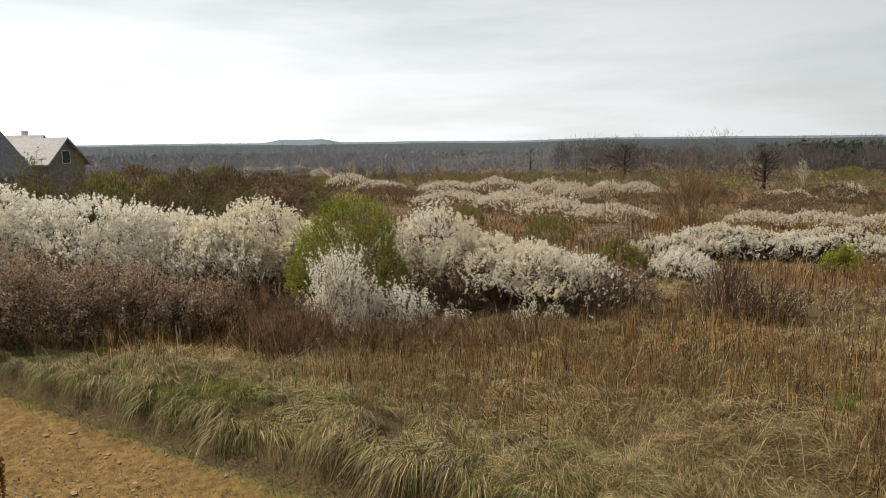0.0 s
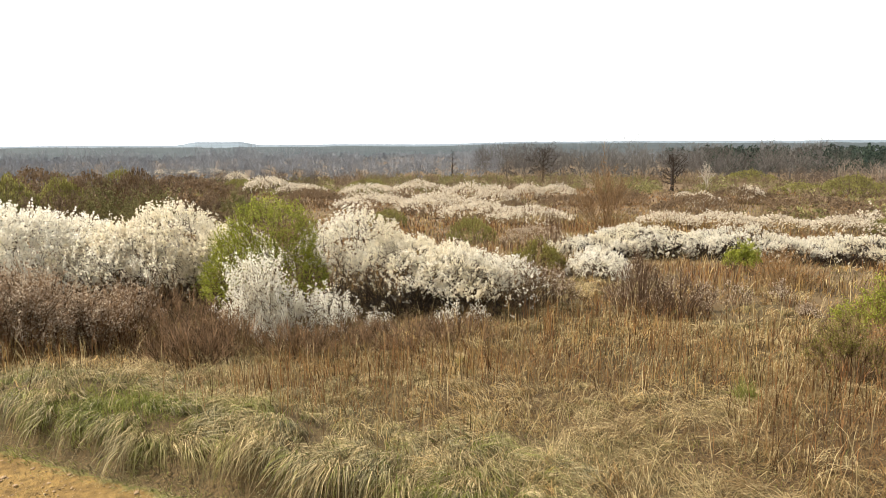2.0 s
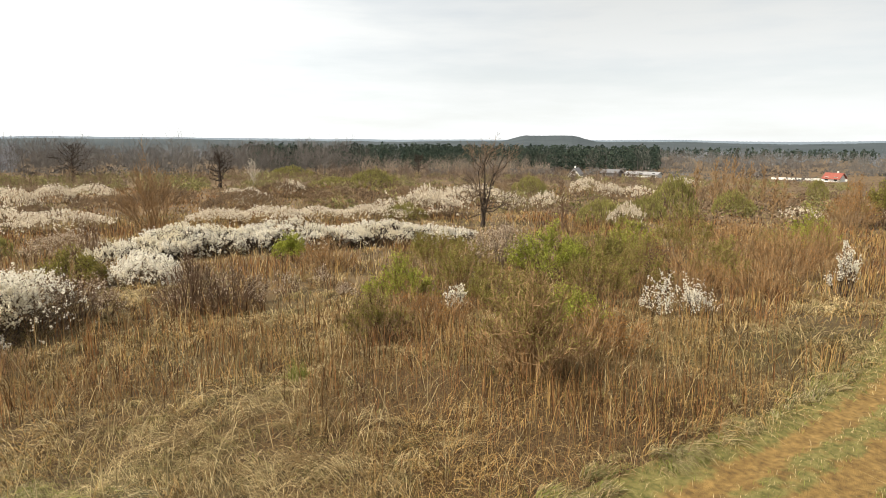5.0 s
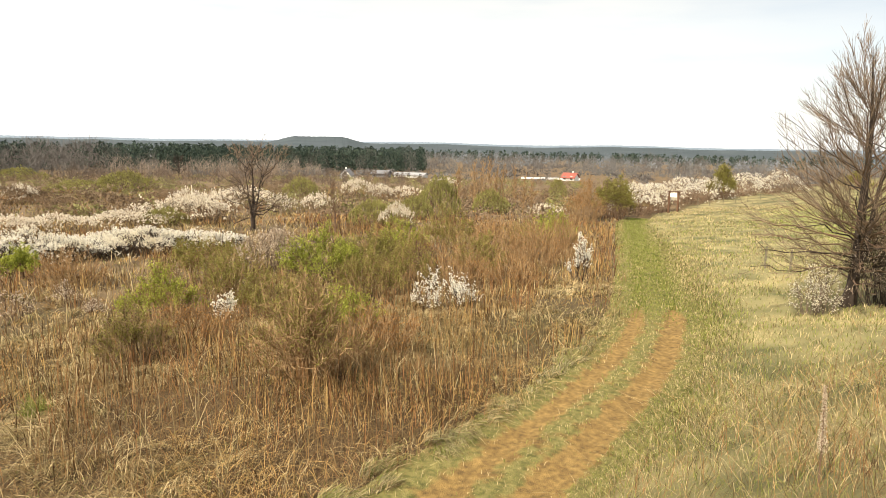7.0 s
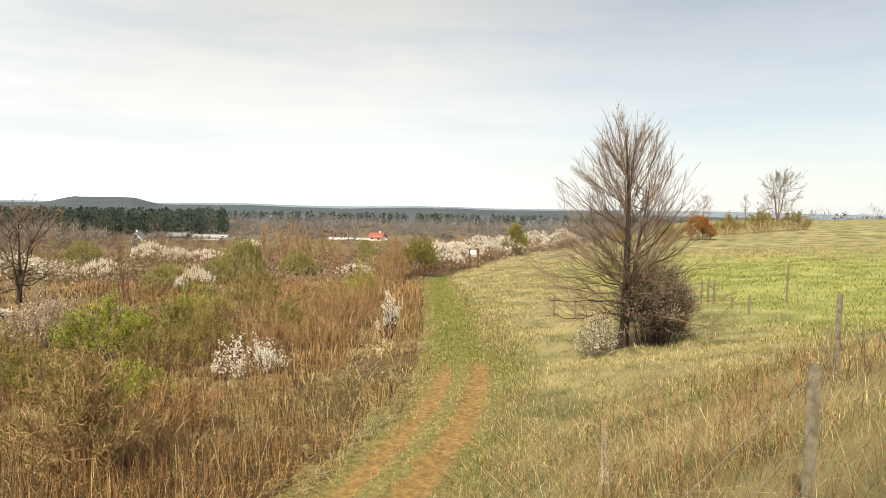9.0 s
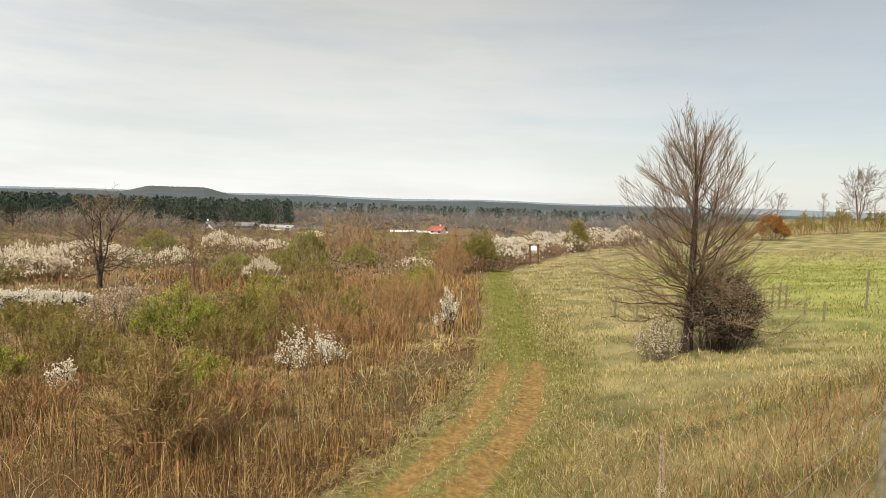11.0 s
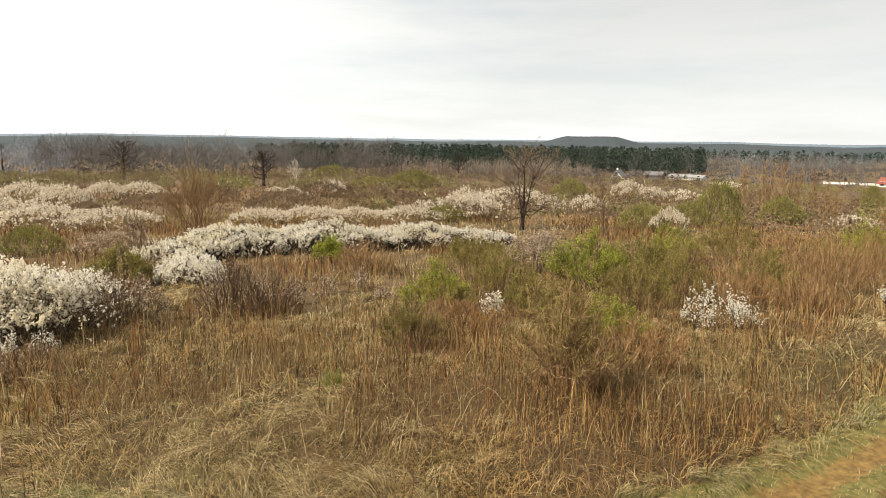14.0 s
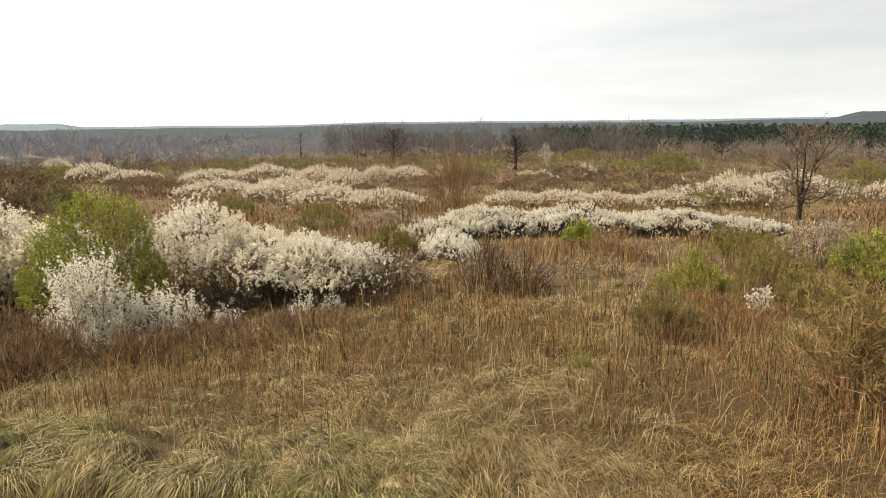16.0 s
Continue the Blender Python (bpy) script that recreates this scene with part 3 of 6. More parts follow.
def limbs_of(rng, parents, share, count, spread, size, up, points=4, jitter=0.06, droop=0.0):
    """Branches off n polylines: where on the parent (share), how many each, how wide they spread, how long for the parent."""
    n, k, _ = parents.shape
    who = np.repeat(np.arange(n), count)
    m = len(who)
    q = rng.uniform(share[0], share[1], m)
    f = q * (k - 1)
    i = np.minimum(f.astype(int), k - 2)
    root = parents[who, i] + (parents[who, i + 1] - parents[who, i]) * (f - i)[:, None]
    along = unit(parents[who, i + 1] - parents[who, i])
    way = unit(along + unit(np.cross(along, rng.normal(size=(m, 3)))) * spread * rng.uniform(0.6, 1.3, m)[:, None])
    span = np.linalg.norm(parents[who, -1] - parents[who, 0], axis=1) * size * rng.uniform(0.55, 1.2, m) * (1.15 - 0.55 * q)
    t = np.linspace(0, 1, points)[None, :, None]
    line = root[:, None] + way[:, None] * span[:, None, None] * t
    line[:, :, 2] += up * span[:, None] * t[:, :, 0] ** 2 - droop * span[:, None] * t[:, :, 0] * (1 - t[:, :, 0])
    line[:, 1:] += rng.normal(0, 1, (m, points - 1, 3)) * (jitter * span)[:, None, None]
    return line, q


def bare_tree(name, az, d, tall, label, mat, seed, trunks=1, girth=0.16, crown=(0.15, 0.95), counts=(26, 8, 6), rise=(15, 65), outline=((0, 0.3), (0.5, 0.3), (1, 0.1)), sizes=(0.42, 0.42), spread=(0.7, 0.6), up=(0.25, 0.15, 0.1), fork=0.06, group="", twig_mat=None, limb_mat=None, thin=1.0, stout=1.0, split=False, crook=0.05, low_heavy=1.0, oval=False):
    """A leafless tree: limbs leave the trunk at an angle (rise, from the lowest to the highest) and reach to an outline: (share of
    the height, radius as a share of the height)."""
    rng = np.random.default_rng(seed)
    t = np.linspace(0, 1, 9)
    trunk = np.zeros((trunks, 9, 3))
    for k in range(trunks):
        a = k * 2.4 + 0.4
        sway = np.cumsum(rng.normal(0, 0.006 * tall, (9, 2)), 0) * (t > 0)[:, None]
        trunk[k, :, 0] = np.cos(a) * fork * tall * t * (trunks > 1) + sway[:, 0]
        trunk[k, :, 1] = np.sin(a) * fork * tall * t * (trunks > 1) + sway[:, 1]
        trunk[k, :, 2] = t * tall * (0.93 if k == 0 else rng.uniform(0.78, 0.9)) - 0.1
    x, y, z = spot(az, d)
    thing = empty(name, x, y, z)
    v, f = tubes(trunk, girth * ((1.05 - t) ** 1.2)[None] * np.where(t == 0, 1.25, 1.0)[None] * np.array([1.0, 0.7, 0.65][:trunks])[:, None], 8)
    part("trunk", mesh_of("trunk", v, [f], [mat], smooth=True), thing)
    n = counts[0] * trunks
    q = crown[0] + (crown[1] - crown[0]) * np.linspace(0, 1, n) ** low_heavy + rng.normal(0, 0.02, n)
    q = np.clip(q, 0.05, 0.99)
    who = np.arange(n) % trunks
    root = np.stack([[np.interp(qi, t, trunk[w, :, c]) for c in range(3)] for qi, w in zip(q, who)])
    phi = np.arange(n) * 2.4 + rng.normal(0, 0.35, n)
    lift = np.radians(rise[0] + (rise[1] - rise[0]) * (q - crown[0]) / (crown[1] - crown[0]) + rng.normal(0, 8, n))
    rad = np.interp(q + 0.25 * (rise[1] > 50) * q, [o[0] for o in outline], [o[1] for o in outline]) * tall * rng.uniform(0.75, 1.12, n)
    if oval:  # the tips end on the outline
        goal = q + (0.99 - q) * 0.78 * smooth(q, crown[0], crown[0] + 0.5) * rng.uniform(0.6, 1.12, n)
        rad = np.interp(goal, [o[0] for o in outline], [o[1] for o in outline]) * tall * rng.uniform(0.7, 1.08, n)
        lift = np.arctan2((goal - q) * tall * 0.8 + np.where(q < crown[0] + 0.12, -0.25, 0.0), rad)
    s = np.linspace(0, 1, 6)[None, :]
    flat = rad[:, None] * s ** 0.9
    rise_z = np.tan(lift)[:, None] * rad[:, None] * s + up[0] * rad[:, None] * s ** 2
    rise_z = np.minimum(rise_z, (tall - root[:, 2:3]) * s)
    one = np.stack([root[:, 0:1] + np.cos(phi)[:, None] * flat, root[:, 1:2] + np.sin(phi)[:, None] * flat, root[:, 2:3] + rise_z], -1)
    one[:, 1:] += rng.normal(0, 1, (n, 5, 3)) * (crook * rad)[:, None, None]
    r1 = stout * np.maximum(0.15 * girth * (1.1 - q), 0.011 * thin)[:, None] * np.linspace(1, 0.3, 6)[None]
    if split:
        for k in range(n):
            v1, f1 = tubes(one[k:k + 1], r1[k:k + 1], 5)
            part("limb", mesh_of("limb", v1, [f1], [limb_mat or mat], smooth=True), thing)
    else:
        v1, f1 = tubes(one, r1, 4)
        tagged(part("limbwork", mesh_of("limbwork", v1, [f1], [mat], smooth=True), thing), kind="stuff")
    two, _ = limbs_of(rng, one, (0.15, 1.0), counts[1], spread[0], sizes[0], up[1], 4)
    three, _ = limbs_of(rng, two, (0.15, 1.0), counts[2], spread[1], sizes[1], up[2], 3)
    b2 = ribbons(rng, two, 0.011 * thin * np.linspace(1, 0.45, 4)[None] * np.ones((len(two), 1)))
    b3 = ribbons(rng, three, 0.006 * thin * np.linspace(1, 0.5, 3)[None] * np.ones((len(three), 1)))
    v2, f2 = join([b2, b3])
    tagged(part("twig_growth", mesh_of("twig_growth", v2, [f2], [twig_mat or mat]), thing), kind="stuff")
    return tagged(thing, label, "tree", group)


def lobed(rng, w, deep, h, lobes, rim=0.38, sag=0.55, sizes=(0.17, 0.28)):
    """A bush as a heap of rounded lobes: their middles and radii, lower towards the rim."""
    a, rho = np.arange(lobes) * 2.4 + rng.uniform(0, 6.28), np.sqrt((np.arange(lobes) + rng.uniform(0, 0.8, lobes)) / lobes)
    r = rng.uniform(*sizes, lobes)
    top = h * (1 - sag * rho ** 2) * rng.uniform(0.84, 1.0, lobes)
    rz = np.minimum(r * w * 0.95, top * 0.72)
    mid = np.stack([np.cos(a) * rho * w * rim, np.sin(a) * rho * deep * rim, top - rz], 1)
    return mid, np.stack([r * w, r * deep, rz], 1)


def lobe_skin(rng, mid, rad, n, low=-0.5):
    """Places and outward directions on the outer skin of the heap."""
    who = rng.choice(len(mid), n, p=rad[:, 0] ** 2 / (rad[:, 0] ** 2).sum())
    way = unit(rng.normal(size=(n, 3)))
    way = way[way[:, 2] > low]
    who = who[:len(way)]
    at = mid[who] + way * rad[who]
    for k in range(len(mid)):
        inside = (np.sum(((at - mid[k]) / rad[k]) ** 2, 1) < 0.94) & (who != k)
        at, way, who = at[~inside], way[~inside], who[~inside]
    return at, way


def thorn(name, az, d, w, h, label, wood_mat, fleck_mat, seed, fleck_name="blossom", deep=None, lobes=10, wands=2600, per=16, fleck=0.06, long=(0.16, 0.5), full=(0.22, 0.5), group="", turn=0.0, fill=1500, thick=0.0036, up=0.6, ragged=1.0, rim=0.38, sag=0.55, sizes=(0.17, 0.28)):
    """A thicket bush: bare dark stems from the ground to a heap of lobes, set all over with short wands of blossom (or leaves);
    full: the shares of the height between which the wands come into flower."""
    rng = np.random.default_rng(seed)
    deep = deep or w * 0.85
    mid, rad = lobed(rng, w, deep, h, lobes, rim, sag, sizes)
    at, way = lobe_skin(rng, mid, rad, wands * 2)
    at = at * (0.93 + 0.11 * rng.uniform(size=(len(at), 1)))
    keep = at[:, 2] > 0.06 * h
    at, way = at[keep][:wands], way[keep][:wands]
    n = len(at)
    size = rng.uniform(*long, n) * (0.6 + 0.8 * value_noise(at[:, 0] * 1.3 + seed, at[:, 1] + at[:, 2], 1.4)) * np.where(rng.uniform(0, 1, n) < 0.06, 1.6, 1.0)
    aim = unit(way * 0.7 + rng.normal(0, 0.38, (n, 3)) + np.array([0, 0, up]))
    foot, tip = at - aim * (size * 0.45)[:, None], at + aim * (size * 0.55)[:, None]
    bend = (foot + tip) / 2 + rng.normal(0, 0.06, (n, 3)) * size[:, None]
    line = np.stack([foot, bend, tip], 1)
    pieces = [ribbons(rng, line, np.array([[1.0, 0.8, 0.5]]) * thick * rng.uniform(0.7, 1.3, (n, 1)))]
    # stems, and the dark tangle inside
    inner = lobe_skin(rng, mid, rad * 0.82, fill, -0.9)[0]
    inner[:, 2] = np.maximum(inner[:, 2], 0.1)
    root = inner * np.array([0.55, 0.55, 0.0]) + rng.normal(0, 0.06 * w, inner.shape) * np.array([1, 1, 0]) - np.array([0, 0, 0.1])
    belly = root * 0.35 + inner * 0.65 + rng.normal(0, 0.05 * h, inner.shape)
    some = np.arange(len(inner)) % 4 == 0
    pieces.append(ribbons(rng, np.stack([root, belly, inner], 1)[some], np.array([[2.2, 1.6, 0.8]]) * thick * rng.uniform(0.7, 1.4, (some.sum(), 1))))
    jut = unit(rng.normal(size=inner.shape) + np.array([0, 0, 0.4])) * (rng.uniform(0.2, 0.55, len(inner)) * (0.5 + 0.12 * h))[:, None]
    pieces.append(ribbons(rng, np.stack([inner - jut, inner + rng.normal(0, 0.04, inner.shape), inner + jut], 1), np.array([[1.5, 1.3, 0.6]]) * thick * rng.uniform(0.8, 1.6, (len(inner), 1))))
    open_share = smooth(at[:, 2] / h + 0.16 * way[:, 2] + ragged * 0.5 * (value_noise(at[:, 0] - seed * 3.1, at[:, 1] + at[:, 2] * 1.2, 0.9) - 0.5), *full)
    flower = rng.uniform(0, 1, n) < 0.05 + 0.95 * open_share
    q = rng.uniform(0.12, 1.03, (n, per, 1))
    spray = np.where(q < 0.5, foot[:, None] * (1 - 2 * q) + bend[:, None] * 2 * q, bend[:, None] * (2 - 2 * q) + tip[:, None] * (2 * q - 1))[flower].reshape(-1, 3)
    x, y, z = spot(az, d)
    thing = empty(name, x, y, z - 0.05)
    thing.rotation_euler.z = radians(az + turn)
    v1, f1 = join(pieces)
    tagged(part("branchwork", mesh_of("branchwork", v1, [f1], [wood_mat]), thing), kind="stuff")
    v2, f2 = flecks(rng, spray + rng.normal(0, fleck * 0.4, spray.shape), fleck)
    tagged(part(fleck_name, mesh_of(fleck_name, v2, [f2], [fleck_mat]), thing), kind="stuff")
    return tagged(thing, label, "bush", group)


# ---- the near thicket of flowering blackthorn, left of the field ----
white = dict(wood_mat=BARK_DARK, fleck_mat=BLOSSOM)
cream = dict(wood_mat=BARK_DARK, fleck_mat=BLOSSOM_CREAM)
NEAR = "flowering thicket"
thorn("blackthorn_bush", 7.3, 17.0, 2.4, 2.5, "small blackthorn bush thick with pure white blossom", BARK_GREY, BLOSSOM, 11, lobes=9, rim=0.34, sag=0.7, sizes=(0.12, 0.21), wands=520, per=20, fleck=0.05, long=(0.35, 0.95), full=(-0.3, 0.0), fill=160, up=1.9, group=NEAR)
thorn("blackthorn_bush", 1.9, 17.2, 1.9, 1.5, "low blackthorn bush with white blossom sprays", BARK_GREY, BLOSSOM, 12, lobes=6, rim=0.34, sag=0.5, sizes=(0.16, 0.28), wands=300, per=16, fleck=0.045, long=(0.3, 0.75), full=(-0.1, 0.6), fill=160, up=1.5, group=NEAR)
for k, (az, d, w, h) in enumerate([(-0.6, 20.9, 5.0, 3.35), (-6.2, 20.4, 4.8, 2.8), (-10.6, 20.0, 4.2, 2.25)]):
    thorn("blackthorn_bush", az, d, w, h, "broad blackthorn mound, creamy white above and dark below", BARK_DARK, BLOSSOM_CREAM, (13, 14, 24)[k], wands=3300, lobes=12, full=(0.46, 0.64), ragged=0.8, fill=2300, group=NEAR)
thorn("blackthorn_bush", -14.6, 20.0, 3.4, 1.75, "blackthorn mound with sparse creamy blossom and bare stems", BARK_GREY, BLOSSOM_CREAM, 15, wands=1700, per=8, full=(0.3, 0.9), group=NEAR)
bush("blackthorn_bush", -17.6, 20.4, 2.6, 1.5, "low fading blackthorn bush, half in leaf", seed=16, stems=50, twigs=14, per_twig=6, fleck=0.045, wood_mat=BARK_BROWN, fleck_mat=BLOSSOM_FADED, group=NEAR)
for sx, (az, d, w, h) in enumerate([(-3.2, 17.6, 0.9, 0.55), (-9.6, 17.7, 0.7, 0.6), (-12.4, 17.9, 0.5, 0.45)]):
    bush("blackthorn_shrub", az, d, w, h, "low white blossom spray under the dark bush", seed=500 + sx, stems=14, twigs=10, per_twig=8, fleck=0.045, spray=0.3, bare=0.1, group=NEAR, **white)
for k, (az, d, w, h) in enumerate([(9.6, 21.8, 3.0, 2.9), (13.6, 23.0, 4.4, 3.6), (18.2, 23.4, 4.6, 3.25)]):
    thorn("blackthorn_bush", az, d, w, h, "tall blackthorn bush with upright white sprays", BARK_DARK, BLOSSOM_CREAM, 17 + k, wands=2900, lobes=10, up=0.9, long=(0.2, 0.6), full=(0.2, 0.5), group=NEAR)
for k, (az, d, w, h) in enumerate([(22.6, 24.0, 5.4, 3.7), (27.6, 24.2, 6.0, 4.4), (33.0, 24.8, 6.2, 4.4), (38.5, 25.2, 6.2, 4.4)]):
    thorn("blackthorn_bush", az, d, w, h, "wide blackthorn bush under a cloud of white blossom", BARK_DARK, BLOSSOM, 20 + k, wands=3300, lobes=11, full=(0.34, 0.62), ragged=1.5, group=NEAR)
thorn("green_bush", 6.6, 19.3, 3.5, 4.2, "broad bush in fresh yellow-green leaf among the blossom", BARK_BROWN, LEAF_GREEN, 27, "foliage", lobes=7, rim=0.26, sag=0.5, sizes=(0.22, 0.32), wands=3600, per=10, fleck=0.042, long=(0.2, 0.6), full=(-0.3, 0.1), fill=700, up=0.8, group=NEAR)
BROWN = "budding brown bushes"
for k, (az, d, w, h) in enumerate([(36.5, 16.9, 4.4, 2.35), (31, 16.9, 4.2, 2.3), (25.6, 17.0, 4.0, 2.1), (20.6, 17.2, 3.4, 1.9), (41.5, 17.2, 4.4, 2.4)]):
    bush("bramble_bush", az, d, w, h, "tangled brown bush with small pale buds", BRAMBLE, BLOSSOM_FADED, 30 + k, "bud_growth", stems=130, twigs=30, per_twig=5, fleck=0.045, low=0.1, bare=0.2, square=0.4, reach=0.8, thick=0.011, group=BROWN)
for k, (az, d, w, h) in enumerate([(17.5, 17.0, 3.0, 2.0), (13.0, 16.6, 2.8, 1.7), (10.5, 15.2, 2.0, 1.2), (4.8, 14.9, 2.2, 0.8), (-0.5, 15.4, 2.8, 0.6), (-5.5, 15.6, 2.8, 0.5), (-10.5, 16.0, 2.6, 0.5), (13.5, 14.2, 2.2, 1.0)]):
    bush("dead_stems", az, d, w, h, "stand of bare reddish dead stems", BRAMBLE, BLOSSOM_FADED, 40 + k, "bud_growth", stems=120, twigs=9, per_twig=0, upright=1.3, thick=0.009, square=0.3, category="shrub", group="dead stems")

# ---- the middle field ----
FIELD = "field shrubs"
for k, (az, d, w, h) in enumerate([(-22.6, 33.0, 4.4, 1.2), (-25.8, 34.5, 5.6, 1.25), (-29.8, 35.6, 6.0, 1.3), (-34.0, 36.2, 6.0, 1.2), (-38.2, 37.2, 6.2, 1.1), (-42.7, 38.2, 6.2, 1.1), (-46.8, 39.5, 5.6, 1.0)]):
    thorn("blackthorn_bush", az, d, w * 1.08, h * (1.45 if k % 2 else 1.15), "low blackthorn hedge mound, creamy blossom over black stems", BARK_DARK, BLOSSOM_CREAM, 50 + k, deep=w * 0.6, lobes=16, wands=2300, per=9, fleck=0.075, long=(0.12, 0.32), full=(0.36, 0.82), ragged=2.2, fill=1300, thick=0.009, rim=0.44, sag=0.4, sizes=(0.1, 0.2), group="flowering hedge")
thorn("blackthorn_bush", -22.8, 26.5, 2.6, 1.35, "small pale blackthorn shrub in flower", BARK_GREY, BLOSSOM, 58, wands=1100, per=12, fleck=0.055, lobes=6, full=(0.05, 0.4), group=FIELD)
thorn("blackthorn_bush", -17.2, 38.0, 4.6, 1.5, "fading pinkish blackthorn bush over dark stems", BARK_BROWN, BLOSSOM_FADED, 57, wands=1300, per=7, fleck=0.07, full=(0.3, 0.9), group=FIELD)
bush("brown_shrub", -26.5, 20.6, 2.4, 1.8, "bare reddish-brown shrub in dry grass", BARK_BROWN, BLOSSOM_FADED, 59, "bud_growth", stems=80, twigs=12, per_twig=1, fleck=0.048, upright=1.2, group=FIELD)
bush("brown_shrub", -29.5, 20.2, 2.0, 1.5, "bare reddish-brown shrub in dry grass", BARK_BROWN, BLOSSOM_FADED, 60, "bud_growth", stems=60, twigs=12, per_twig=1, fleck=0.048, upright=1.2, group=FIELD)
bush("green_bush", -17.3, 27.0, 2.8, 1.7, "low olive-green bush in the field", BARK_BROWN, LEAF_OLIVE, 61, "foliage", stems=60, twigs=14, per_twig=10, fleck=0.06, group=FIELD)
bush("green_bush", -34.4, 30.8, 1.7, 1.4, "small round fresh green bush", BARK_BROWN, LEAF_GREEN, 62, "foliage", stems=40, twigs=12, per_twig=12, fleck=0.072, group=FIELD)
bush("willow_bush", -47.5, 25.5, 3.6, 1.9, "spreading olive willow bush in bud", BARK_WARM, LEAF_OLIVE, 63, "foliage", stems=80, twigs=14, per_twig=9, fleck=0.054, upright=0.8, group=FIELD)
bush("blackthorn_bush", -53.3, 29.0, 3.2, 2.4, "greyish half-open blackthorn bush", seed=64, stems=80, twigs=16, per_twig=9, fleck=0.06, wood_mat=BARK_GREY, fleck_mat=BLOSSOM_FADED, group=FIELD)
bush("green_bush", -57.5, 24.5, 3.4, 2.6, "bright green leafing bush in the field", BARK_BROWN, LEAF_GREEN, 65, "foliage", stems=70, twigs=18, per_twig=11, fleck=0.055, upright=0.8, gather=0.2, bare=0.15, group=FIELD)
bush("green_bush", -62.0, 27.5, 3.2, 2.1, "olive-green leafing bush in the field", BARK_BROWN, LEAF_OLIVE, 66, "foliage", stems=70, twigs=14, per_twig=10, fleck=0.06, upright=0.7, group=FIELD)
bush("willow_bush", -56.8, 12.2, 2.5, 2.0, "young sallow bush, thin olive twigs on dark stems", BARK_WARM, LEAF_OLIVE, 67, "foliage", stems=60, twigs=42, per_twig=5, fleck=0.03, upright=0.7, low=0.3, thick=0.013, gather=0.12, square=0.6, group=FIELD)
bush("willow_bush", -42.5, 15.2, 1.8, 1.3, "young sallow shrub with thin olive twigs", BRAMBLE, LEAF_OLIVE, 68, "foliage", stems=44, twigs=26, per_twig=8, fleck=0.03, upright=0.9, thick=0.01, gather=0.2, group=FIELD)
bush("blackthorn_shrub", -67.5, 19.9, 1.0, 1.1, "small twiggy shrub with white blossom", seed=69, stems=12, twigs=9, per_twig=13, fleck=0.052, reach=1.5, spray=0.3, group="small blossom shrubs", **cream)
bush("blackthorn_shrub", -70.0, 19.8, 1.2, 0.95, "small twiggy shrub with white blossom", seed=70, stems=12, twigs=9, per_twig=13, fleck=0.052, reach=1.5, spray=0.3, group="small blossom shrubs", **cream)
bush("blackthorn_shrub", -49.5, 18.9, 0.6, 1.0, "small twiggy shrub with white blossom", seed=71, stems=10, twigs=8, per_twig=13, fleck=0.052, group="small blossom shrubs", **cream)
bush("blackthorn_shrub", -80.4, 26.0, 0.9, 1.9, "upright young blackthorn with white blossom", seed=72, stems=14, twigs=12, per_twig=13, fleck=0.052, upright=1.5, spray=0.5, group="small blossom shrubs", **cream)
for k, (az, d, w, h) in enumerate([(-31.9, 21.9, 0.7, 0.9), (-34.0, 23.0, 1.0, 0.8), (-37.3, 23.5, 0.8, 0.7), (-25.3, 22.0, 0.6, 0.8), (-39.5, 21.5, 0.5, 0.5)]):
    bush("blackthorn_shrub", az, d, w, h, "small faded blossom shrub in dry grass", seed=74 + k, stems=12, twigs=9, per_twig=6, fleck=0.045, wood_mat=BARK_BROWN, fleck_mat=BLOSSOM_FADED, group="small blossom shrubs")
bush("brown_shrub", -23.5, 46.8, 5.8, 5.2, "big bare brown bush with a fan of thin stems", BARK_WARM, SCRUB_BROWN, 80, "bud_growth", stems=54, twigs=34, per_twig=1, fleck=0.05, upright=1.3, thick=0.02, reach=1.2, gather=0.14, low=0.45, square=0.6, group=FIELD)
bush("brown_shrub", -18.8, 33.6, 1.6, 2.6, "thin bare upright shrub in the field", BARK_BROWN, BLOSSOM_FADED, 81, "bud_growth", stems=26, twigs=12, per_twig=1, fleck=0.048, upright=1.5, group=FIELD)
bush("brown_shrub", -73.0, 31.5, 3.0, 2.8, "budding reddish-brown shrub among dry stems", BARK_WARM, LEAF_RUST, 82, "bud_growth", stems=70, twigs=16, per_twig=2, fleck=0.036, upright=1.0, group=FIELD)
bush("willow_bush", -75.5, 33.5, 2.8, 2.5, "olive budding shrub among dry stems", BARK_WARM, LEAF_OLIVE, 83, "foliage", stems=70, twigs=16, per_twig=3, fleck=0.042, upright=1.0, group=FIELD)
bush("brown_shrub", -66.5, 29.5, 2.6, 1.6, "low red-brown shrub among dry stems", BARK_BROWN, LEAF_RUST, 84, "bud_growth", stems=60, twigs=14, per_twig=2, fleck=0.036, upright=1.0, group=FIELD)

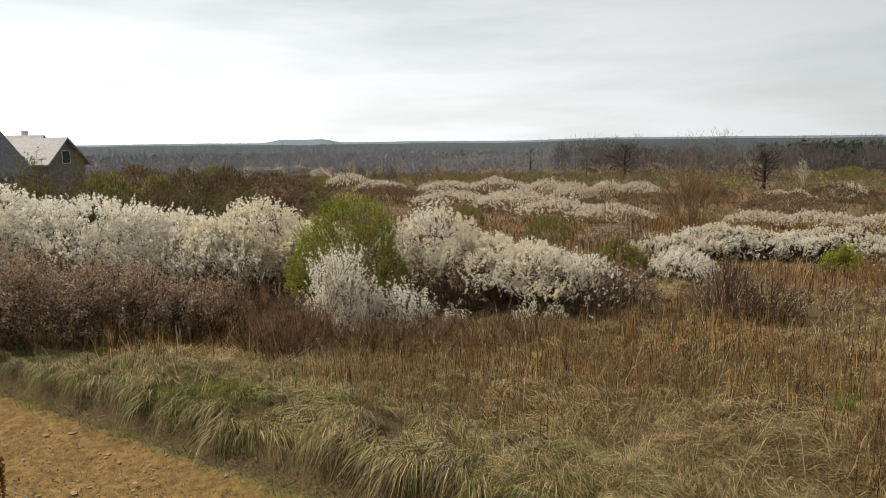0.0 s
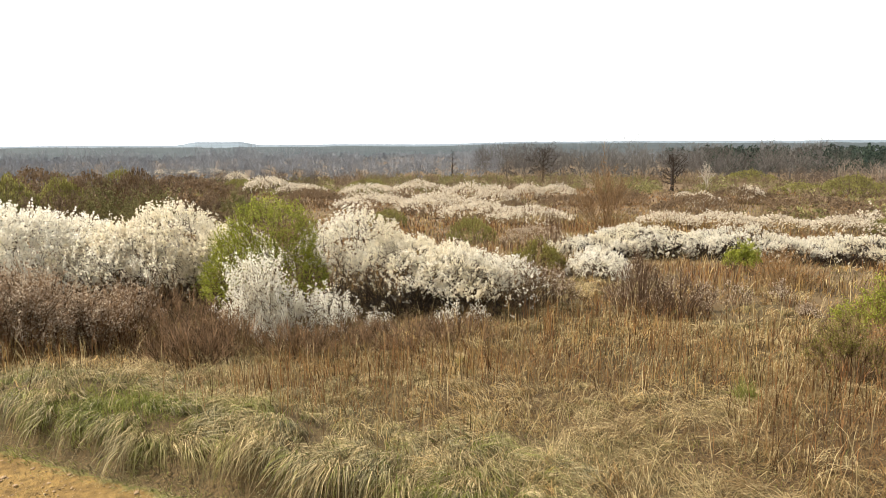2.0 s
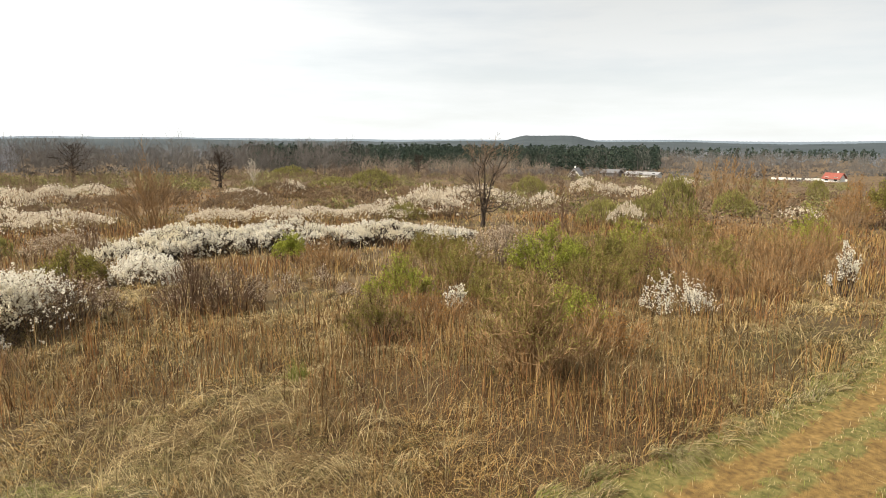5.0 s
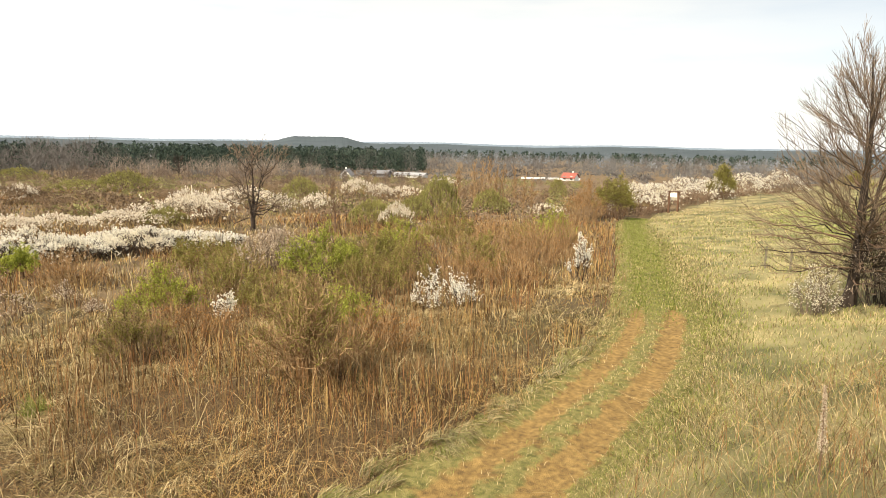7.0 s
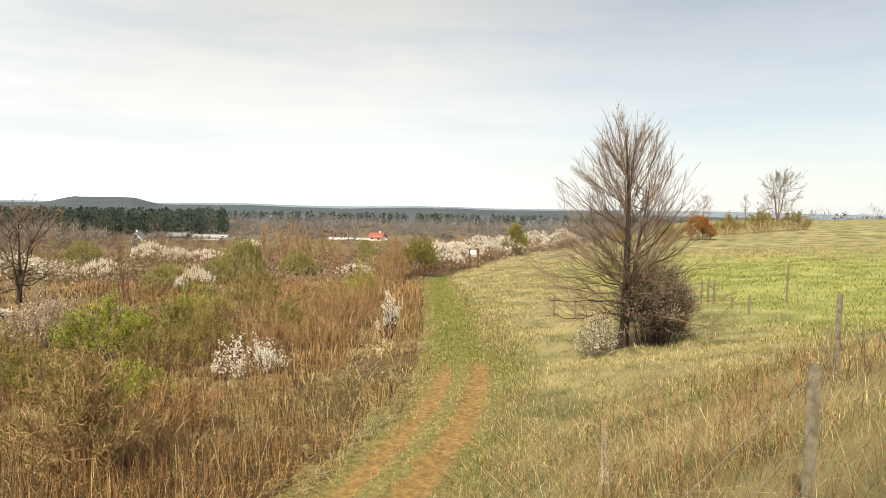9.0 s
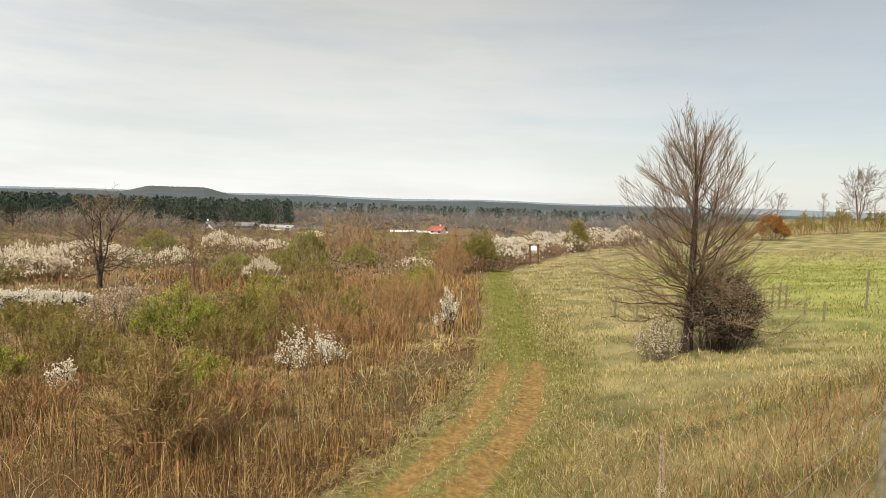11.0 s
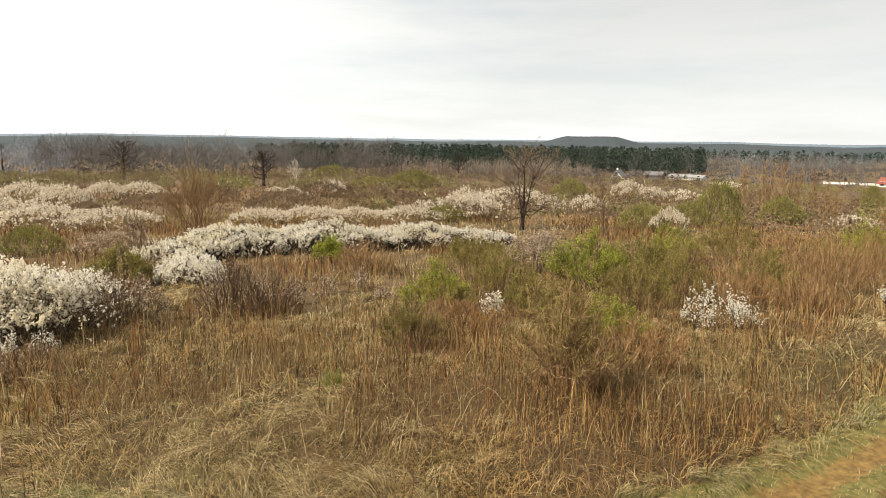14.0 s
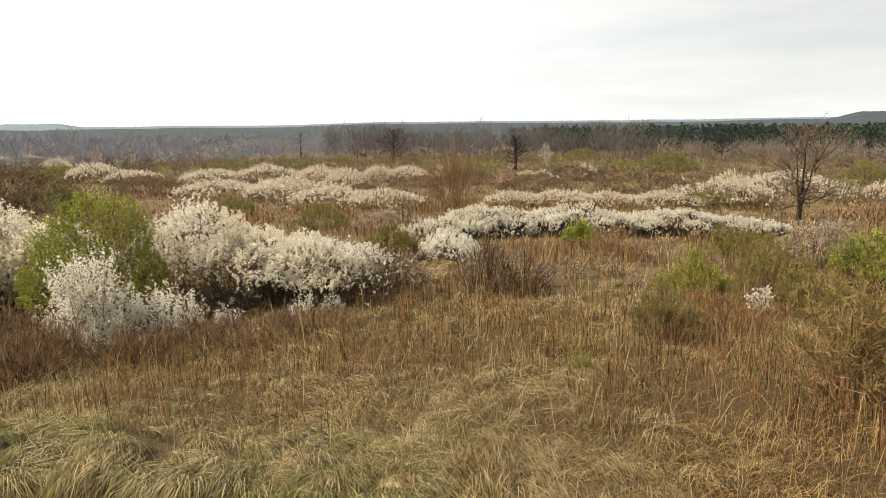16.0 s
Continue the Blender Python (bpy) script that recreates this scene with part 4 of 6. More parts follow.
# olive and green scrub on the field's right half
for k, (az, d, w, h) in enumerate([(-44.5, 20.5, 2.8, 1.5), (-50.5, 22.5, 3.0, 1.8), (-54.0, 19.5, 2.6, 1.5), (-60.0, 17.0, 2.4, 1.3), (-61.5, 22.0, 2.8, 1.9), (-65.0, 24.5, 3.0, 1.8), (-64.5, 33.5, 3.4, 2.4), (-68.5, 36.0, 3.6, 2.6), (-71.5, 27.5, 2.6, 2.0), (-77.5, 40.0, 3.6, 2.8)]):
    bush("willow_bush", az, d, w, h, "young olive willow scrub among dry stems" if k % 3 else "fresh green willow bush among dry stems", BARK_WARM, LEAF_OLIVE if k % 3 else LEAF_GREEN, 130 + k, "foliage", stems=44, twigs=20, per_twig=8, fleck=0.03 + 0.0008 * d, upright=0.9, bare=0.1, low=0.25, group="willow scrub")
for k, (az, d, w, h) in enumerate([(-70.0, 24.0, 2.8, 1.7), (-76.5, 29.0, 2.8, 2.2), (-74.5, 24.0, 2.4, 1.5), (-63.0, 14.5, 2.2, 1.1), (-47.0, 17.0, 2.4, 1.1), (-37.5, 27.5, 3.0, 1.4), (-78.5, 33.0, 2.6, 2.2)]):
    bush("brown_shrub", az, d, w, h, "bare red-brown scrub among dry stems", BARK_WARM, LEAF_RUST, 150 + k, "bud_growth", stems=60, twigs=18, per_twig=2, fleck=0.035, upright=1.1, low=0.2, bare=0.1, square=0.5, group="brown scrub")

# mounds of blackthorn that run in waves over the lower field
mat_of_bloom = dict(lobes=20, rim=0.42, sag=0.45, sizes=(0.11, 0.2), wands=1150, per=6, fleck=0.19, long=(0.25, 0.7), fill=520, thick=0.013, up=0.35, deep=8.0)
lib_white = [thorn("blackthorn_mound", az, d, 10.0, 2.5, "far blackthorn mound, cream blossom on its crown", BARK_MOUND, BLOSSOM_FAR, 90 + k, group="far blossom mounds", full=full, **mat_of_bloom)
             for k, (az, d, full) in enumerate([(-50.4, 88, (0.3, 0.6)), (3.5, 128, (0.25, 0.55)), (-9.0, 66, (0.35, 0.75))])]
lib_brown = [thorn("brown_mound", az, d, 10.0, 2.5, "far round mound of bare brown scrub", BARK_WARM, SCRUB_BROWN, 95 + k, "bud_growth", group="far brown mounds", full=(-0.3, 0.3), **mat_of_bloom)
             for k, (az, d) in enumerate([(-39.0, 77), (-34.0, 101)])]
lib_green = [thorn("willow_mound", az, d, 10.0, 2.5, "far budding olive-green willow mound", BARK_MOUND, LEAF_FAR, 98 + k, "foliage", group="far willow mounds", full=(-0.3, 0.2), **mat_of_bloom)
             for k, (az, d) in enumerate([(-38.2, 132), (-2.3, 158)])]
rng = random.Random(5)


def mounds(lib, places):
    """Mounds of one kind: bearing, distance, width, height."""
    for az, d, w, h in places:
        again(rng.choice(lib), az, d, w / 9.4, h / 2.15, az + rng.choice((0, 180)) + rng.uniform(-25, 25))


mounds(lib_white, [(14.3, 335, 24, 3.0), (11.0, 330, 22, 3.2), (8.8, 204, 8.5, 4.0), (6.2, 138, 10, 3.4), (-2.5, 112, 11, 2.3), (-7.0, 112, 10, 2.6), (-2.9, 76, 9.6, 1.9), (-7.7, 72, 6.5, 1.9), (-11.1, 95, 7.0, 2.7), (-13.7, 83, 5.5, 2.6), (-16.4, 102, 6.0, 2.4), (-19.0, 103, 6.5, 2.3), (-12.2, 57, 7.4, 1.8), (-17.1, 54, 6.4, 1.5), (-29.6, 114, 3.6, 1.0), (-28.5, 54, 5.0, 1.2), (-32.9, 54, 5.8, 1.3), (-36.8, 55, 5.2, 1.15)])
lib_thin = [thorn("blackthorn_mound", -45.8, 60, 10.0, 2.5, "far blackthorn mound, thin blossom over brown twigs", BARK_MOUND, BLOSSOM_FAR, 103, group="far blossom mounds", full=(0.45, 0.95), **{**mat_of_bloom, "ragged": 1.8})]
mounds(lib_thin + lib_white[2:], [(-41.4, 57, 6.4, 1.2), (-46.2, 61, 4.6, 2.5), (-48.6, 62, 5.4, 2.4), (-42.3, 62, 5.6, 1.2), (-53.9, 70, 4.0, 1.9), (-57.1, 72, 4.8, 1.8), (-60.4, 110, 7.0, 2.8), (-62.2, 104, 5.0, 2.2), (-64.7, 106, 7.5, 1.8), (-63.8, 54, 3.0, 1.7), (-68.0, 172, 9.5, 2.0), (-77.2, 70, 5.0, 1.3), (-34.4, 101, 5.5, 2.35), (-31.2, 78, 4.5, 2.0)])
mounds(lib_brown, [(-30.7, 76, 8.0, 1.9), (2.4, 86, 8.0, 2.2), (-20.3, 88, 8.5, 1.3), (23.3, 160, 16.0, 5.6), (19.4, 100, 7.0, 4.8), (16.6, 98, 7.0, 5.0), (12.5, 106, 15.0, 4.0), (-24.5, 92, 8.0, 1.8), (-45.0, 96, 9.0, 1.6), (-52.0, 118, 10.0, 1.7), (-70.5, 96, 7.0, 2.6), (-4.5, 92, 7.0, 1.4), (-15.0, 70, 5.0, 1.2)])
mounds(lib_green, [(-4.2, 56, 3.2, 1.3), (-11.6, 41, 2.8, 1.5), (-34.4, 224, 13, 3.4), (-41.5, 138, 10, 3.4), (-55.4, 110, 5.5, 2.9), (-67.5, 66, 4.0, 3.8), (-61.7, 55, 3.8, 2.0), (-44.5, 58, 3.4, 1.4), (-77.9, 124, 3.0, 3.2), (21.8, 90, 5.0, 4.4), (17.5, 230, 11, 5.0), (25.5, 72, 6.5, 4.6), (31.0, 62, 6.5, 4.0), (37.0, 64, 7.0, 4.2), (-65.5, 62, 3.4, 2.0), (-72.0, 74, 4.0, 2.4), (8.5, 150, 9.0, 2.8)])

# tall bare scrub and young trees before the houses
for k, (az, d, w, h) in enumerate([(38.0, 62, 7.0, 5.8), (34.0, 66, 7.0, 6.4), (30.5, 60, 7.0, 6.6), (26.8, 63, 7.0, 6.6), (22.5, 60, 6.5, 4.4), (19.0, 64, 6.5, 4.0), (15.5, 60, 6.0, 3.6), (12.0, 62, 6.0, 3.2), (8.5, 66, 6.0, 3.0)]):
    olive = k % 3 != 1
    bush("tall_scrub", az, d, w, h, "tall olive-budding scrub before the houses" if olive else "tall leafless brown scrub before the houses", BARK_MOUND, WILLOW_FAR if olive else SCRUB_BROWN, 170 + k, "foliage", stems=50, twigs=18, per_twig=7, fleck=0.12, thick=0.018, reach=1.4, low=0.2, bare=0.05, upright=0.9, group="tall scrub")

# ---- trees ----
def oval_tree(name, az, d, tall, label, seed):
    """A young leafless tree: a leader and a second stem, limbs that sweep out and up to an oval outline, fine twigs."""
    rng = np.random.default_rng(seed)
    x, y, z = spot(az, d)
    thing = empty(name, x, y, z)
    thing.rotation_euler.z = radians(az)
    t = np.linspace(0, 1, 11)
    lead = np.stack([0.10 * np.sin(t * 4.0) + 0.03 * np.sin(t * 11), 0.08 * np.sin(t * 5.0), t * tall * 0.95 - 0.1], 1)
    fork = np.stack([0.06 + 0.62 * t ** 0.8 + 0.04 * np.sin(t * 9), -0.12 * t, 0.11 * tall + t * tall * 0.62], 1)
    stems = ((lead, 0.17), (fork, 0.10))
    for line, girth in stems:
        v, f = tubes(line[None], girth * ((1.04 - t) ** 0.95)[None] * np.where(t == 0, 1.35, 1.0)[None], 9)
        part("trunk", mesh_of("trunk", v, [f], [BARK_DARK], smooth=True), thing)
    shares, radii = [0.0, 0.06, 0.13, 0.24, 0.4, 0.56, 0.75, 0.88, 0.97, 1.02], [0.27, 0.37, 0.43, 0.42, 0.36, 0.32, 0.265, 0.19, 0.1, 0.03]
    limbs = []
    for k in range(120):
        goal = 0.11 + 0.88 * (k / 119) ** 0.95
        q = max(0.09, goal - (0.02 + 0.22 * float(smooth(goal, 0.2, 0.6))) * rng.uniform(0.75, 1.15))
        on_fork = k % 3 == 1 and 0.16 < q < 0.68
        line = fork if on_fork else lead
        root = np.array([np.interp(q * tall, line[:, 2], line[:, c]) for c in range(3)])
        reach = np.interp(goal, shares, radii) * tall * rng.uniform(0.62, 1.05)
        phi = k * 2.399 + rng.normal(0, 0.3)
        out = np.array([np.cos(phi), np.sin(phi), 0.0])
        tip = np.array([0.0, 0.0, goal * tall]) + out * reach
        gap = tip - root
        turn = root + gap * np.array([0.58, 0.58, 0.0]) + np.array([0, 0, gap[2] * 0.34 + 0.06 * reach * (q < 0.3)])
        w = np.linspace(0, 1, 7)[:, None]
        path = root * (1 - w) ** 2 + turn * 2 * w * (1 - w) + tip * w * w
        path[1:] += rng.normal(0, 0.022 * reach, (6, 3))
        limbs.append(path)
        v, f = tubes(path[None], (0.027 * (1.12 - q) * rng.uniform(0.7, 1.15) * np.linspace(1, 0.2, 7) + 0.003)[None], 5)
        part("limb", mesh_of("limb", v, [f], [BARK_BROWN if k % 4 else BARK_DARK], smooth=True), thing)
    one = np.stack(limbs)
    two, _ = limbs_of(rng, one, (0.12, 0.95), 11, 0.45, 0.42, 0.22, 4, 0.02)
    three, _ = limbs_of(rng, two, (0.1, 0.9), 6, 0.36, 0.5, 0.2, 3, 0.02)
    v, f = join([ribbons(rng, two, 0.008 * np.linspace(1, 0.45, 4)[None] * np.ones((len(two), 1))), ribbons(rng, three, 0.005 * np.linspace(1, 0.5, 3)[None] * np.ones((len(three), 1)))])
    tagged(part("twig_growth", mesh_of("twig_growth", v, [f], [TWIG_TAN]), thing), kind="stuff")
    return tagged(thing, label, "tree")


oval_tree("field_tree", -100.9, 21.9, 7.6, "bare young tree with a tall oval crown of upswept twigs", 201)
thorn("bramble_bush", -103.4, 22.4, 2.5, 3.0, "dense dark bush with tiny pale buds at the tree's foot", BARK_DARK, BLOSSOM_FADED, 202, "bud_growth", lobes=11, rim=0.36, sag=0.5, sizes=(0.15, 0.26), wands=2400, per=6, fleck=0.03, long=(0.3, 0.8), full=(0.0, 0.6), fill=800, thick=0.006)
bush("blackthorn_shrub", -98.9, 20.9, 1.5, 1.45, "wispy pale blossom shrub beside the tree", BARK_GREY, BLOSSOM_CREAM, 203, stems=34, twigs=12, per_twig=5, fleck=0.034, bare=0.1)
bare_tree("pear_tree", -51.4, 51.5, 6.5, "dark bare fruit tree with crooked spreading limbs", BARK_DARK, 204, trunks=3, girth=0.17, crown=(0.16, 0.95), counts=(13, 10, 8), rise=(5, 68), outline=((0, 0.42), (0.25, 0.5), (0.6, 0.4), (0.9, 0.28), (1.2, 0.14)), sizes=(0.4, 0.42), spread=(0.9, 0.8), up=(0.15, 0.1, 0.1), fork=0.13, twig_mat=TWIG_TAN, thin=1.5, stout=2.0, split=True, crook=0.07)
thin_tree = dict(girth=0.085, counts=(30, 4, 3), rise=(45, 65), outline=((0, 0.14), (0.5, 0.13), (1, 0.05)), group="thin saplings")
bare_tree("poplar_sapling", -58.5, 46.0, 3.9, "thin bare poplar sapling in the field", BARK_BROWN, 205, thin=1.8, **thin_tree)
for az, d, tall, seed in [(-72.0, 80, 6.6, 206), (-73.2, 82, 6.0, 207), (-70.6, 84, 6.2, 208), (-75.0, 74, 4.8, 209), (-75.8, 70, 4.2, 210), (-69.2, 88, 5.8, 211), (-72.6, 76, 5.4, 231), (-71.2, 90, 6.4, 240), (-74.2, 88, 5.6, 241)]:
    bare_tree("birch_sapling", az, d, tall, "slim bare birch in a small stand", BARK_WARM, seed, twig_mat=BARK_WARM, thin=3.2, **thin_tree)
oak = dict(crown=(0.25, 0.95), counts=(26, 8, 5), rise=(10, 60), outline=((0, 0.4), (0.3, 0.5), (0.7, 0.45), (1.0, 0.25), (1.2, 0.1)), spread=(0.9, 0.8), thin=3.2, stout=2.6, group="old oaks", crook=0.09)
bare_tree("oak_tree", -17.8, 205, 10.6, "bare old oak with a broad rounded crown", BARK_DARK, 212, girth=0.45, **oak)
bare_tree("oak_tree", -28.6, 140, 7.4, "bare old oak with a broad rounded crown", BARK_DARK, 213, girth=0.42, **oak)
bare_tree("oak_tree", -9.8, 260, 11.0, "dead upright oak with short limbs", BARK_DARK, 214, girth=0.4, crown=(0.3, 0.95), counts=(18, 5, 3), rise=(10, 50), outline=((0, 0.15), (0.5, 0.2), (1, 0.08)), thin=3.0, group="old oaks")
bare_tree("oak_tree", -45.5, 235, 7.5, "small bare round-crowned oak tree", BARK_DARK, 215, girth=0.3, **oak)
bare_tree("birch_tree", -31.3, 150, 6.0, "pale-stemmed birch at the wood's edge", BARK_PALE, 216, girth=0.11, trunks=2, counts=(16, 5, 3), rise=(40, 65), outline=((0, 0.2), (0.5, 0.25), (1, 0.08)), thin=2.5, fork=0.1)
bare_tree("meadow_tree", -112.2, 150, 11.0, "bare broad-crowned tree on the meadow's edge", BARK_GREY, 217, girth=0.26, trunks=3, fork=0.16, crown=(0.25, 0.95), counts=(12, 8, 6), rise=(20, 65), outline=((0, 0.3), (0.5, 0.36), (0.9, 0.28), (1.2, 0.1)), thin=3.2, group="meadow trees")
bare_tree("meadow_tree", -106.7, 135, 7.4, "thin bare tree on the meadow's edge", BARK_GREY, 218, girth=0.12, counts=(30, 6, 5), rise=(30, 65), outline=((0, 0.25), (0.5, 0.3), (1.1, 0.1)), thin=1.8, group="meadow trees")
bare_tree("meadow_tree", -109.9, 145, 7.0, "thin bare tree on the meadow's edge", BARK_GREY, 219, girth=0.12, counts=(26, 5, 4), rise=(30, 65), outline=((0, 0.15), (0.5, 0.16), (1.1, 0.06)), thin=1.8, group="meadow trees")

# the flowering hedge where the track leaves the field, and the shrubs along the meadow
HEDGE = "hedge by the meadow"
bush("brown_shrub", -80.3, 63.5, 4.4, 4.0, "russet budding shrub beside the track", BARK_WARM, LEAF_RUST, 220, "bud_growth", stems=80, twigs=20, per_twig=2, fleck=0.072, upright=1.2, thick=0.02, reach=1.3, group=HEDGE)
bush("green_bush", -82.8, 66.5, 4.2, 4.9, "yellow-green leafing bush by the hedge", BARK_BROWN, LEAF_OLIVE, 221, "foliage", stems=80, twigs=18, per_twig=9, fleck=0.12, upright=0.9, thick=0.02, reach=1.3, group=HEDGE)
for k, (az, d, w, h) in enumerate([(-84.6, 74, 4.6, 4.6), (-86.2, 80, 5.0, 4.4), (-88.3, 92, 6.5, 4.6), (-90.3, 98, 6.0, 4.2), (-93.0, 103, 6.0, 4.2), (-95.5, 108, 6.0, 3.9)]):
    thorn("blackthorn_bush", az, d, w * 1.15, h * 0.86, "tall hedge bush white with blossom", BARK_BROWN, BLOSSOM_CREAM, 222 + k, wands=1300, per=7, fleck=0.11, lobes=11, full=(0.24, 0.6), ragged=1.5, thick=0.011, fill=700, group=HEDGE)
bush("green_bush", -91.2, 98, 3.6, 5.0, "olive leafing bush in the hedge", BARK_BROWN, LEAF_OLIVE, 229, "foliage", stems=60, twigs=16, per_twig=9, fleck=0.156, thick=0.02, reach=1.3, group=HEDGE)
bush("rust_bush", -106.4, 108, 5.4, 4.2, "bush still hung with rust-brown leaves", BARK_BROWN, LEAF_RUST, 230, "foliage", stems=80, twigs=16, per_twig=10, fleck=0.168, thick=0.02, reach=1.2, group=HEDGE)
for k, (az, d, w, h) in enumerate([(-108.8, 122, 5.5, 3.8), (-111.0, 124, 6.0, 4.4), (-113.4, 128, 6.0, 3.6), (-104.0, 112, 5.0, 2.6), (-100.5, 110, 5.5, 2.6)]):
    bush("scrub_bush", az, d, w, h, "brown-olive scrub bush along the meadow", BARK_WARM, LEAF_OLIVE, 232 + k, "foliage", stems=70, twigs=16, per_twig=4, fleck=0.144, thick=0.025, reach=1.3, group=HEDGE)


# ---- far woods, brush and ridges ----
def in_sector(rng, n, az0, az1, d0, d1):
    az, d = np.radians(rng.uniform(az0, az1, n)), np.sqrt(rng.uniform(d0 ** 2, d1 ** 2, n))
    x, y = -np.sin(az) * d, np.cos(az) * d
    return x, y, height(x, y), d


def bare_wood(name, az0, az1, d0, d1, n, tall, seed, mat, label, k=44, low=0.2):
    """Leafless trees too far off to count: stems, and rounded crowns of thin twigs."""
    rng = np.random.default_rng(seed)
    x, y, z, d = in_sector(rng, n, az0, az1, d0, d1)
    h = tall * rng.uniform(0.5, 1.0, n) * (0.7 + 0.6 * value_noise(x, y, 0.03))
    base = np.stack([x, y, z - 0.3], 1)
    top = base + np.stack([rng.normal(0, 0.6, n), rng.normal(0, 0.6, n), h], 1)
    wide = np.maximum(0.03, d / 6500)
    quads = [tubes(np.stack([base, base + (top - base) * 0.6], 1), np.stack([wide * 2.2, wide * 0.9], 1), 3)]
    who = np.repeat(np.arange(n), k)
    m = len(who)
    ball = unit(rng.normal(size=(m, 3))) * rng.uniform(0.25, 1.0, m)[:, None] ** 0.6
    broad = rng.uniform(0.24, 0.44, n)
    mid = 0.5 + low * 0.5
    end = base[who] + np.stack([ball[:, 0] * h[who] * broad[who], ball[:, 1] * h[who] * broad[who], h[who] * (mid + (1 - mid) * ball[:, 2])], 1)
    way = unit(ball * np.array([0.9, 0.9, 0.4]) + np.array([0, 0, 0.7]) + rng.normal(0, 0.3, (m, 3)))
    root = end - way * (h[who] * rng.uniform(0.08, 0.22, m))[:, None]
    quads.append(ribbons(rng, np.stack([root, end], 1), np.stack([wide[who] * 1.0, wide[who] * 0.5], 1)))
    v, f = join(quads)
    ob = new(name, mesh_of(name, v, [f], [mat]))
    return tagged(ob, label, "woods", kind="stuff")


def brush(name, az0, az1, d0, d1, n, size, seed, mat, label, k=46, fine=0.23):
    """Low scrub: clumps of flecks and twigs over the lower field."""
    rng = np.random.default_rng(seed)
    x, y, z, d = in_sector(rng, n, az0, az1, d0, d1)
    w = size * rng.uniform(0.6, 1.5, n)
    who = np.repeat(np.arange(n), k)
    a = unit(rng.normal(size=(len(who), 3)))
    a[:, 2] = np.abs(a[:, 2])
    at = np.stack([x, y, z], 1)[who] + a * (w[who] * rng.uniform(0.45, 1.0, len(who)))[:, None] * np.array([1.0, 1.0, 0.8])
    v, f = flecks(rng, at, 1.0)
    s = np.repeat(w[who] * fine, 4)[:, None]
    v = np.repeat(at, 4, 0) + (v - np.repeat(at, 4, 0)) * s
    ob = new(name, mesh_of(name, v, [f], [mat]))
    return tagged(ob, label, "scrub", kind="stuff")


def pine_wood(name, az0, az1, d0, d1, n, tall, seed, label, k=90, coarse=0.11):
    """Dark conifers: a stem and ragged tiers of boughs."""
    rng = np.random.default_rng(seed)
    x, y, z, d = in_sector(rng, n, az0, az1, d0, d1)
    h = tall * rng.uniform(0.7, 1.15, n)
    who = np.repeat(np.arange(n), k)
    q = rng.uniform(0.1, 0.97, len(who))
    phi = rng.uniform(0, 2 * np.pi, len(who))
    rad = h[who] * 0.22 * np.sqrt(np.maximum(0.05, 1 - (q * 1.5 - 0.6) ** 2 * 1.3)) * rng.uniform(0.4, 1.1, len(who))
    at = np.stack([x[who] + np.cos(phi) * rad, y[who] + np.sin(phi) * rad, z[who] + h[who] * q], 1)
    v, f = flecks(rng, at, 1.0)
    s = np.repeat(h[who] * coarse * rng.uniform(0.5, 1.2, len(who)), 4)[:, None]
    v = np.repeat(at, 4, 0) + (v - np.repeat(at, 4, 0)) * s
    ob = new(name, mesh_of(name, v, [f], [CONIFER]))
    return tagged(ob, label, "woods", kind="stuff")


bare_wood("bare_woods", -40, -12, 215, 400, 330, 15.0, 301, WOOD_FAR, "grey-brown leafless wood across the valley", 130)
bare_wood("bare_woods", -14, 46, 225, 400, 560, 15.0, 313, WOOD_HAZE, "leafless wood tinted grey for haze across the valley", 120)
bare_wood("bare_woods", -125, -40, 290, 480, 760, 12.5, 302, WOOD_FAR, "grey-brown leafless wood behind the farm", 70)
bare_wood("distant_woods", -125, 50, 520, 1000, 1300, 11, 311, WOOD_DISTANT_HAZED, "distant leafless woods tinted grey for haze across the valley", 22)
bare_wood("birch_belt", -57, -40, 250, 285, 230, 8.5, 303, BIRCH_FAR, "belt of pale-stemmed birches before the pines", 24)
pine_wood("pine_woods", -66, -31, 300, 430, 700, 11.6, 304, "dark pine wood on the valley floor", 100, 0.085)
pine_wood("pine_woods", -122, -28, 600, 900, 900, 10.5, 305, "dark distant pine wood across the valley", 28, 0.19)
bare_wood("bare_scrub_wood", -36, 2, 135, 215, 170, 5.6, 321, SCRUB_BROWN, "brown leafless scrub wood before the oaks", 90, 0.0)
bare_wood("bare_scrub_wood", -66, -36, 150, 270, 210, 5.6, 322, WOOD_BROWN, "brown leafless scrub wood before the pines", 90, 0.0)
bare_wood("bare_scrub_wood", 2, 34, 120, 215, 190, 6.2, 323, WOOD_BROWN, "brown leafless scrub wood beyond the thicket", 90, 0.0)
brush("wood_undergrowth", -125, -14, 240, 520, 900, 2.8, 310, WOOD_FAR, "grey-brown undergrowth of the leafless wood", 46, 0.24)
brush("wood_undergrowth", -14, 46, 240, 520, 520, 2.8, 314, WOOD_HAZE, "undergrowth of the leafless wood tinted grey for haze", 46, 0.24)
brush("distant_undergrowth", -125, 50, 520, 1050, 900, 6.0, 312, WOOD_DISTANT_HAZED, "distant undergrowth of the woods tinted grey for haze", 34, 0.3)
brush("willow_scrub", -34, 42, 125, 250, 420, 2.4, 306, WILLOW_FAR, "budding yellow-green willow scrub", 80, 0.15)
brush("brown_scrub", -50, 42, 105, 250, 420, 2.0, 307, SCRUB_BROWN, "leafless brown scrub on the valley floor", 80, 0.15)
